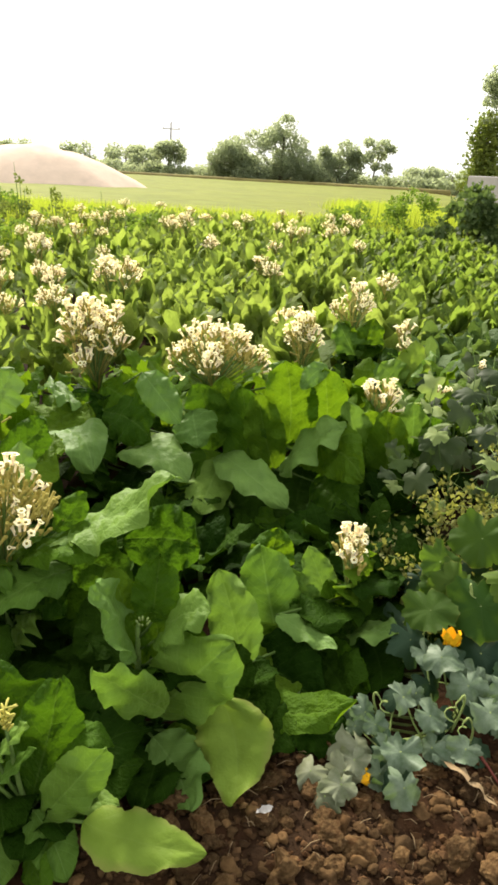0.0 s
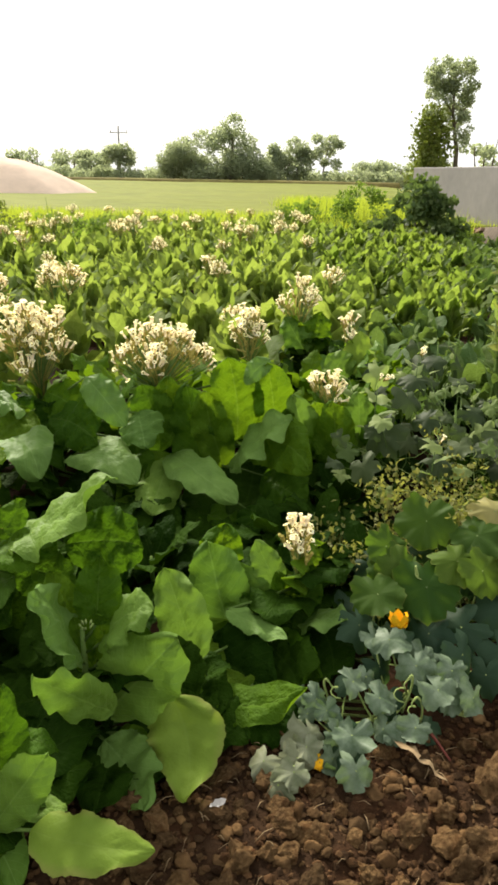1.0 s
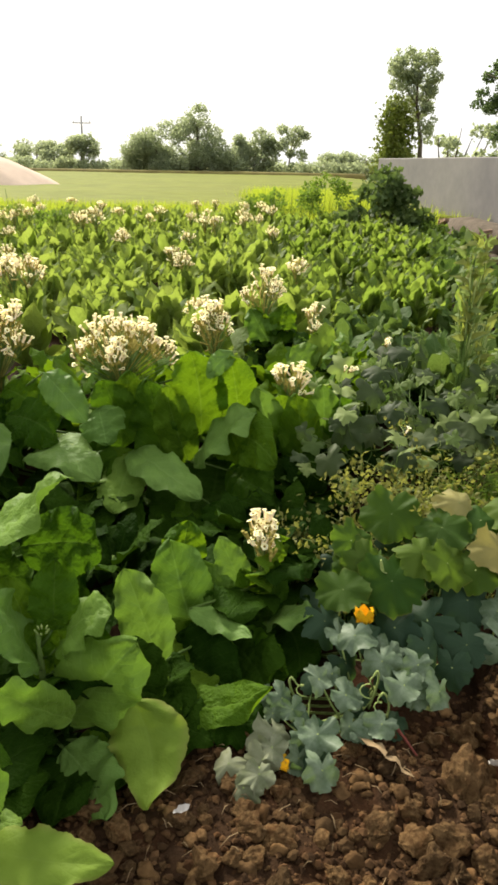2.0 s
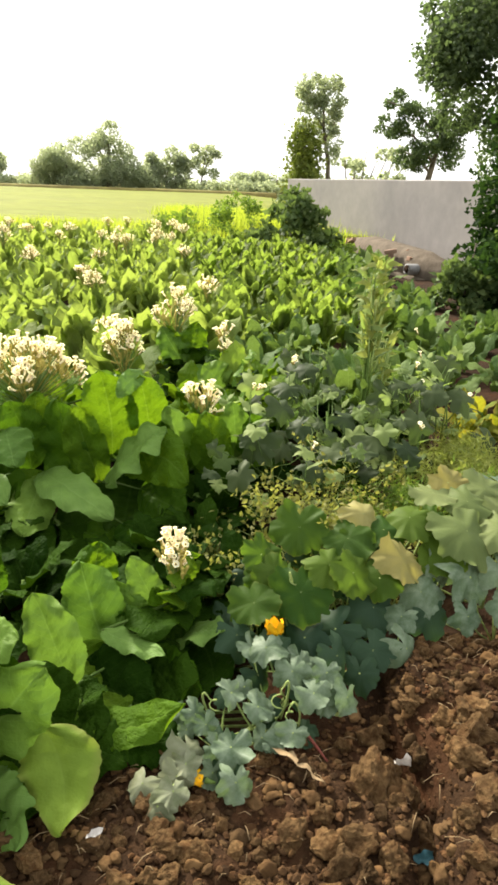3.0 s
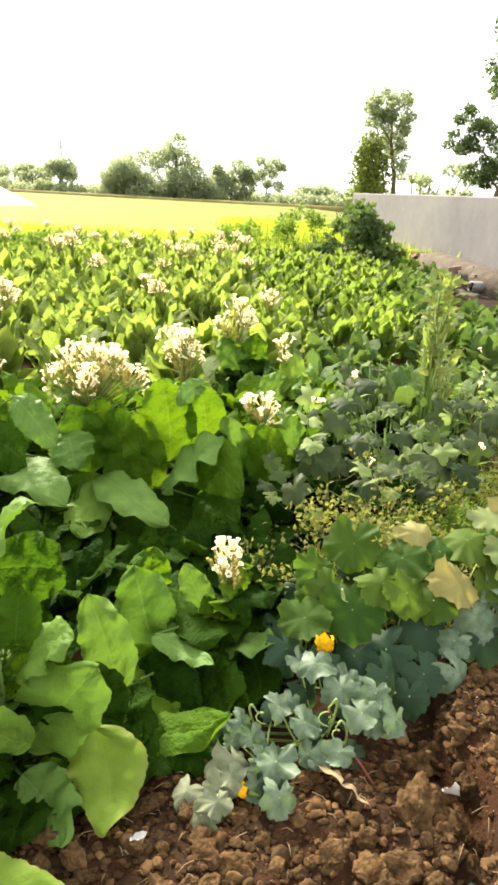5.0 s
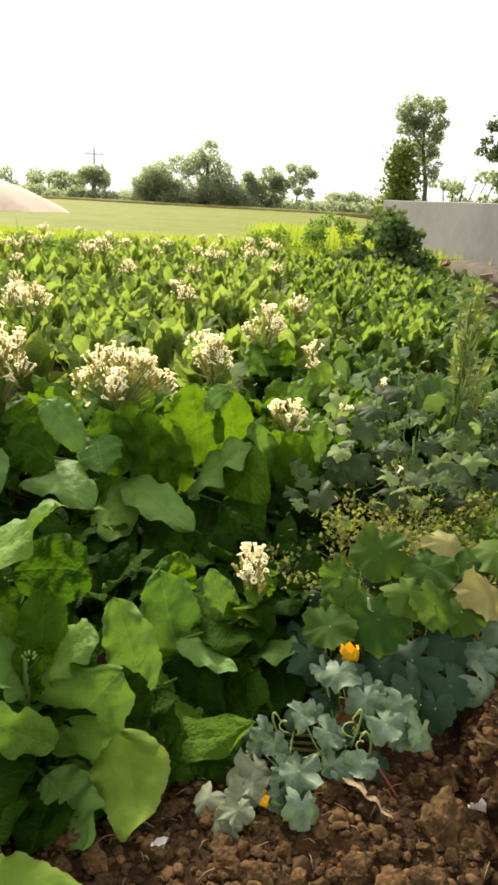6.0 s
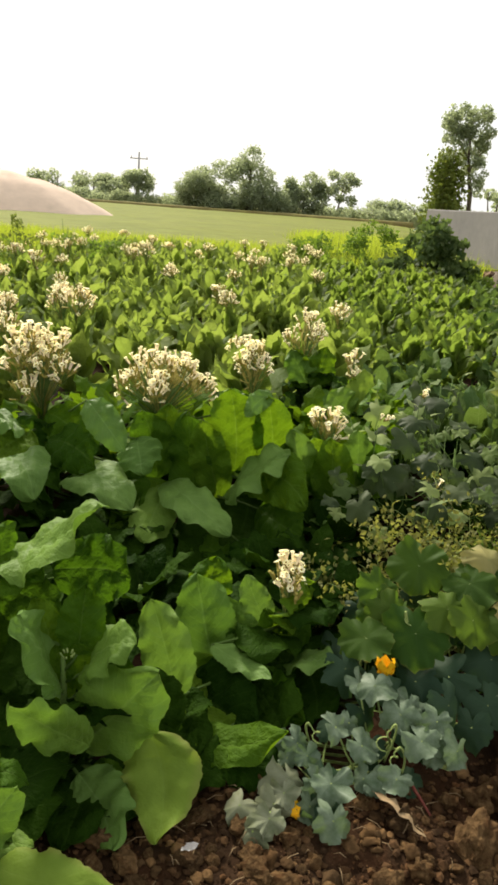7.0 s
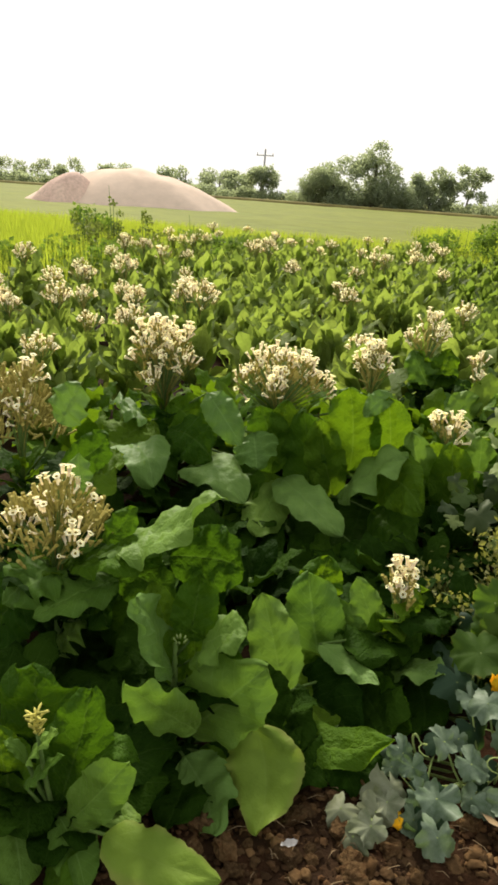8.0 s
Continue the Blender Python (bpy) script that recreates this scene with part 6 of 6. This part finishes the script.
def podded_plant(x, y, tall, seed, plume=110):
    """A clump of upright stems with slim pods and a feathery leafy head."""
    r = random.Random(seed)
    w = thing("podded_plant", x, y, 0, "tall upright green plant with slim pods and feathery narrow leaves", "weed", "weeds at the field's edge")
    tops = []
    for k in range(5):
        c = k * 1.26 + seed
        top = Vector((0.055 * math.cos(c), 0.05 * math.sin(c), tall * r.uniform(0.78, 0.95)))
        tops.append(top)
        part("stem", tube([(0.012 * math.cos(c), 0.012 * math.sin(c), -0.02), (0.02 * math.cos(c), 0.02 * math.sin(c), tall * 0.5), top], [0.008, 0.0065, 0.003], STEM, 6), w)
    for i in range(22):
        c = i * 2.4
        b = Vector((0.025 * math.cos(c), 0.025 * math.sin(c), tall * (0.42 + 0.3 * i / 22)))
        d = Vector((math.cos(c) * 0.25, math.sin(c) * 0.25, 1)).normalized()
        part("pod", tube([b, b + d * 0.06, b + d * 0.17 + Vector((0, 0, 0.02))], [0.003, 0.006, 0.002], VINE, 5), w)
    for i in range(plume):
        f = i / plume
        c = i * 2.4 + 0.7
        top = tops[i % 5]
        b = Vector((top.x * (0.3 + 0.7 * f), top.y * (0.3 + 0.7 * f), tall * (0.52 + 0.42 * f)))
        el = radians(r.uniform(-10, 60))
        t = b + Vector((math.cos(c) * math.cos(el), math.sin(c) * math.cos(el), math.sin(el))) * r.uniform(0.07, 0.13)
        part("leaf", blade(b, t, r.uniform(0.026, 0.042), 45, (0.6 * math.sin(3 * c), -1, 0.7), FEATHER if i % 3 else WEED_PALE, 6, 4, 0.8, seed * 90 + i, point=0.7), w)
    for i in range(14):
        c, b = i * 2.4, Vector((0, 0, tall * (0.2 + 0.3 * i / 14)))
        t = b + Vector((math.cos(c), math.sin(c), 0.7)) * r.uniform(0.09, 0.15)
        part("leaf", blade(b, t, 0.045, 40, (0, 0, 1), YOUNG, 7, 4, 0.8, seed * 30 + i, point=0.6), w)


podded_plant(1.55, 3.6, 1.22, 3)
podded_plant(1.66, 3.72, 0.8, 4, 36)


def pea_tangle(x, y, wide, tall, n, seed, mat=PEA, stem=VINE, label="tangled yellowish pea vine with thin stems", slim=0.34, small=0.014, large=0.032):
    r = random.Random(seed)
    w = thing("pea_vine", x, y, 0, label, "vine", "weeds at the field's edge")
    runs, spots = [], []
    for k in range(n):
        p = Vector((r.uniform(-wide, wide), r.uniform(-0.15, 0.15), 0))
        pts = [p.copy()]
        d = Vector((r.uniform(-0.5, 0.5), r.uniform(-0.5, 0.3), 1.0))
        for i in range(7):
            d = (d + Vector((r.uniform(-0.7, 0.7), r.uniform(-0.7, 0.7), r.uniform(-0.55, 0.2)))).normalized()
            p = p + d * tall * r.uniform(0.14, 0.26)
            p.z = min(max(p.z, 0.03), tall * 1.05)
            pts.append(p.copy())
            for _ in range(13 if slim > 0.2 else 20):
                spots.append(p + Vector((r.gauss(0, 0.03), r.gauss(0, 0.03), r.gauss(0, 0.03))))
        runs.append(tube(pts, [0.0019] * 4 + [0.0012] * 4, stem, 4))
        if k % 2 == 0 and slim > 0.2:
            q, c0 = pts[-2], r.uniform(0, 6)
            runs.append(tube([q + Vector((0.012 * math.cos(c0 + 0.9 * i) * (1 - i / 16), 0.012 * math.sin(c0 + 0.9 * i) * (1 - i / 16), 0.006 * i)) for i in range(14)], [0.0012] * 14, stem, 3))
    part("vine_stem", gather(runs, "vine_stem"), w)["kind"] = "stuff"
    g = np.random.default_rng(seed)
    part("leaves", leaflets(np.array([tuple(s) for s in spots]), g.uniform(small, large, len(spots)), mat, g, 0.25, slim), w)["kind"] = "stuff"


pea_tangle(0.85, 2.42, 0.22, 0.36, 24, 301)
pea_tangle(1.1, 2.5, 0.22, 0.4, 34, 302)
pea_tangle(0.62, 2.25, 0.12, 0.28, 6, 303, PEA, STALK)
pea_tangle(1.85, 2.95, 0.32, 0.3, 40, 304, FEATHER, VINE, "feathery yellow-green weed tangle", 0.085, 0.02, 0.055)
pea_tangle(2.2, 3.3, 0.35, 0.28, 40, 305, FEATHER, VINE, "feathery yellow-green weed tangle", 0.085, 0.02, 0.055)
pea_tangle(1.5, 2.6, 0.25, 0.3, 26, 306, WEED, STEM, "low green weed tangle", 0.085, 0.02, 0.055)
for k, (x, y) in enumerate(((2.3, 3.8), (2.56, 3.74), (2.45, 4.0))):
    w = tobacco_grown(160 + k, 0.14, 8, 0.3, YELLOWED)
    w.location = (x, y, 0)
    tagged(w, "stunted tobacco plant with yellowed leaves", "tobacco plant", "tobacco plants in the field")


# ---- soil clods, crumbs and scraps ----
def in_soil(x, y):
    pts = ((-0.4, 1.3), (0.0, 1.42), (0.3, 1.5), (0.54, 1.52), (0.9, 1.6), (1.27, 1.86), (1.6, 1.95), (2.6, 2.4))
    for (xa, ya), (xb, yb) in zip(pts, pts[1:]):
        if xa <= x <= xb:
            return y < ya + (yb - ya) * (x - xa) / (xb - xa)
    return False


def clod_mesh(seed, sub=2, broken=9):
    r = random.Random(seed)
    bm = bmesh.new()
    bmesh.ops.create_icosphere(bm, subdivisions=sub, radius=1)
    off = Vector((r.uniform(0, 50), r.uniform(0, 50), 0))
    sq = Vector((r.uniform(0.8, 1.25), r.uniform(0.75, 1.1), r.uniform(0.6, 0.9)))
    cuts = [(Vector((r.gauss(0, 1), r.gauss(0, 1), r.gauss(0, 1))).normalized(), r.uniform(0.5, 0.85)) for _ in range(broken)]
    for v in bm.verts:
        for n, d in cuts:
            over = v.co.dot(n) - d
            if over > 0:
                v.co -= n * over * 0.9
        k = 1 + 0.4 * noise.noise(v.co * 1.1 + off) + 0.3 * noise.noise(v.co * 2.4 + off) + 0.13 * noise.noise(v.co * 6.3 + off) + 0.07 * noise.noise(v.co * 13 + off)
        v.co = Vector((v.co.x * sq.x, v.co.y * sq.y, v.co.z * sq.z)) * k
    me = bpy.data.meshes.new("clod")
    bm.to_mesh(me)
    bm.free()
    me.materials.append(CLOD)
    return me


sr = random.Random(9)
clods = [clod_mesh(k) for k in range(12)]
lumps = [clod_mesh(40 + k, 4) for k in range(8)]
big = [(0.58, 1.235, 0.05), (0.82, 1.34, 0.07), (1.06, 1.29, 0.06), (1.16, 1.44, 0.055), (0.93, 1.215, 0.05), (0.65, 1.19, 0.04), (0.86, 1.36, 0.06), (0.93, 1.33, 0.05), (1.12, 1.36, 0.06), (1.15, 1.45, 0.055), (1.2, 1.28, 0.05), (0.74, 1.18, 0.05), (0.8, 1.12, 0.045), (1.05, 1.16, 0.055), (0.98, 1.12, 0.04), (0.46, 1.12, 0.035)]
spots = list(big)
while len(spots) < 300:
    x, y = sr.uniform(-0.15, 1.9), sr.uniform(0.55, 2.1)
    if not in_soil(x, y) or (y < 0.8 and sr.random() > 0.3) or (x > 1.6 and sr.random() > 0.4):
        continue
    rad = 0.017 + 0.038 * sr.random() ** 1.5
    if all(math.hypot(x - a, y - b) > (rad + c) * 0.7 for a, b, c in spots):
        spots.append((x, y, rad))
for x, y, rad in spots:
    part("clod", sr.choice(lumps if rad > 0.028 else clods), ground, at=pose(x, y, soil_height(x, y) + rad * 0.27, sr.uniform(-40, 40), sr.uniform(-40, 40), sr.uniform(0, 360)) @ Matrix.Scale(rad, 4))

def strewn(name, shapes, mat, count, size, label, seed, sink, smooth):
    """Loose lumps joined in one mesh, strewn thinly towards the edges of the bare soil."""
    forms = [(np.array([tuple(v.co) for v in me.vertices]), [tuple(p.vertices) for p in me.polygons]) for me in shapes]
    av, af = [], []
    cr = np.random.default_rng(seed)
    for k in range(count):
        x, y = cr.uniform(-0.5, 2.3), cr.uniform(0.3, 2.4)
        if not in_soil(x, y - 0.05) or (y < 0.75 and cr.random() > (y - 0.25) * 2) or (x > 1.8 and cr.random() > (2.35 - x) * 1.8):
            continue
        d = size(cr.random())
        c = cr.uniform(0, 6.28)
        rot = np.array([[math.cos(c), -math.sin(c), 0], [math.sin(c), math.cos(c), 0], [0, 0, 1]])
        cvs, cfs = forms[k % len(forms)]
        o = len(av)
        av += ((cvs * d * cr.uniform(0.7, 1.3, 3)) @ rot.T + np.array([x, y, soil_height(x, y) + d * sink])).tolist()
        af += [tuple(o + q for q in f) for f in cfs]
    tagged(new(name, mesh_of(name, av, af, mat, smooth=smooth)), label, "soil crumbs", kind="stuff")


strewn("soil_crumbs", [clod_mesh(77, 1, 2)], CRUMB, 34000, lambda u: 0.0028 + 0.013 * u ** 3.2, "loose crumbs of dry brown soil", 4, 0.15, False)
strewn("small_clods", [clod_mesh(80 + k, 3, 5) for k in range(6)], CLOD_LOOSE, 2600, lambda u: 0.008 + 0.018 * u ** 2, "small dry tan clods strewn over the soil", 14, 0.2, True)

# straw bits
straws = []
for k in range(320):
    x, y = sr.uniform(-0.1, 1.7), sr.uniform(0.75, 2.0)
    if in_soil(x, y):
        c, l = sr.uniform(0, 6.28), sr.uniform(0.015, 0.07)
        z = soil_height(x, y) + 0.018
        straws.append(tube([(x, y, z), (x + math.cos(c) * l / 2, y + math.sin(c) * l / 2, z + 0.008), (x + math.cos(c) * l, y + math.sin(c) * l, z - 0.004)], [0.0012] * 3, STRAW, 4))
tagged(new("straw_litter", gather(straws, "straw")), "scattered bits of dry straw on the soil", "straw", kind="stuff")
thing("dry_leaf", 0.6, 1.46, soil_height(0.6, 1.46) + 0.038, "curled dry straw-coloured leaf on the soil", "dry leaf", data=blade((-0.03, 0.03, 0.0), (0.09, -0.12, 0.005), 0.03, 60, (0.3, 0, 1), STRAW, 16, 4, 2.2, 5, point=0.4))
thing("pale_scrap", 0.925, 1.395, soil_height(0.9, 1.4) + 0.05, "small crumpled white scrap on the soil", "scrap", data=blade((0, 0, 0.0), (0.008, -0.03, 0.06), 0.045, 50, (0, -1, 0.5), PALEBIT, 8, 5, 2.0, 6))
thing("pale_scrap", 0.09, 1.25, soil_height(0.09, 1.25) + 0.022, "small crumpled white scrap on the soil", "scrap", data=blade((0, 0, 0.0), (0.04, 0.02, 0.015), 0.025, 50, (0, -1, 0.5), PALEBIT, 6, 4, 2.0, 7))
thing("plastic_bit", 0.89, 1.141, soil_height(0.89, 1.141) + 0.022, "torn scrap of teal plastic half buried in soil", "scrap", data=blade((-0.025, 0, -0.012), (0.03, 0.01, 0.022), 0.042, 60, (0, -1, 0.9), TEAL, 10, 6, 1.5, 8))
thing("red_stem", 0.68, 1.53, soil_height(0.68, 1.53) + 0.022, "reddish withered stem lying at the vine's edge", "stem", data=tube([(0, 0, 0.03), (0.03, -0.05, 0.01), (0.05, -0.1, 0.0)], [0.006, 0.005, 0.003], REDSTEM, 5))
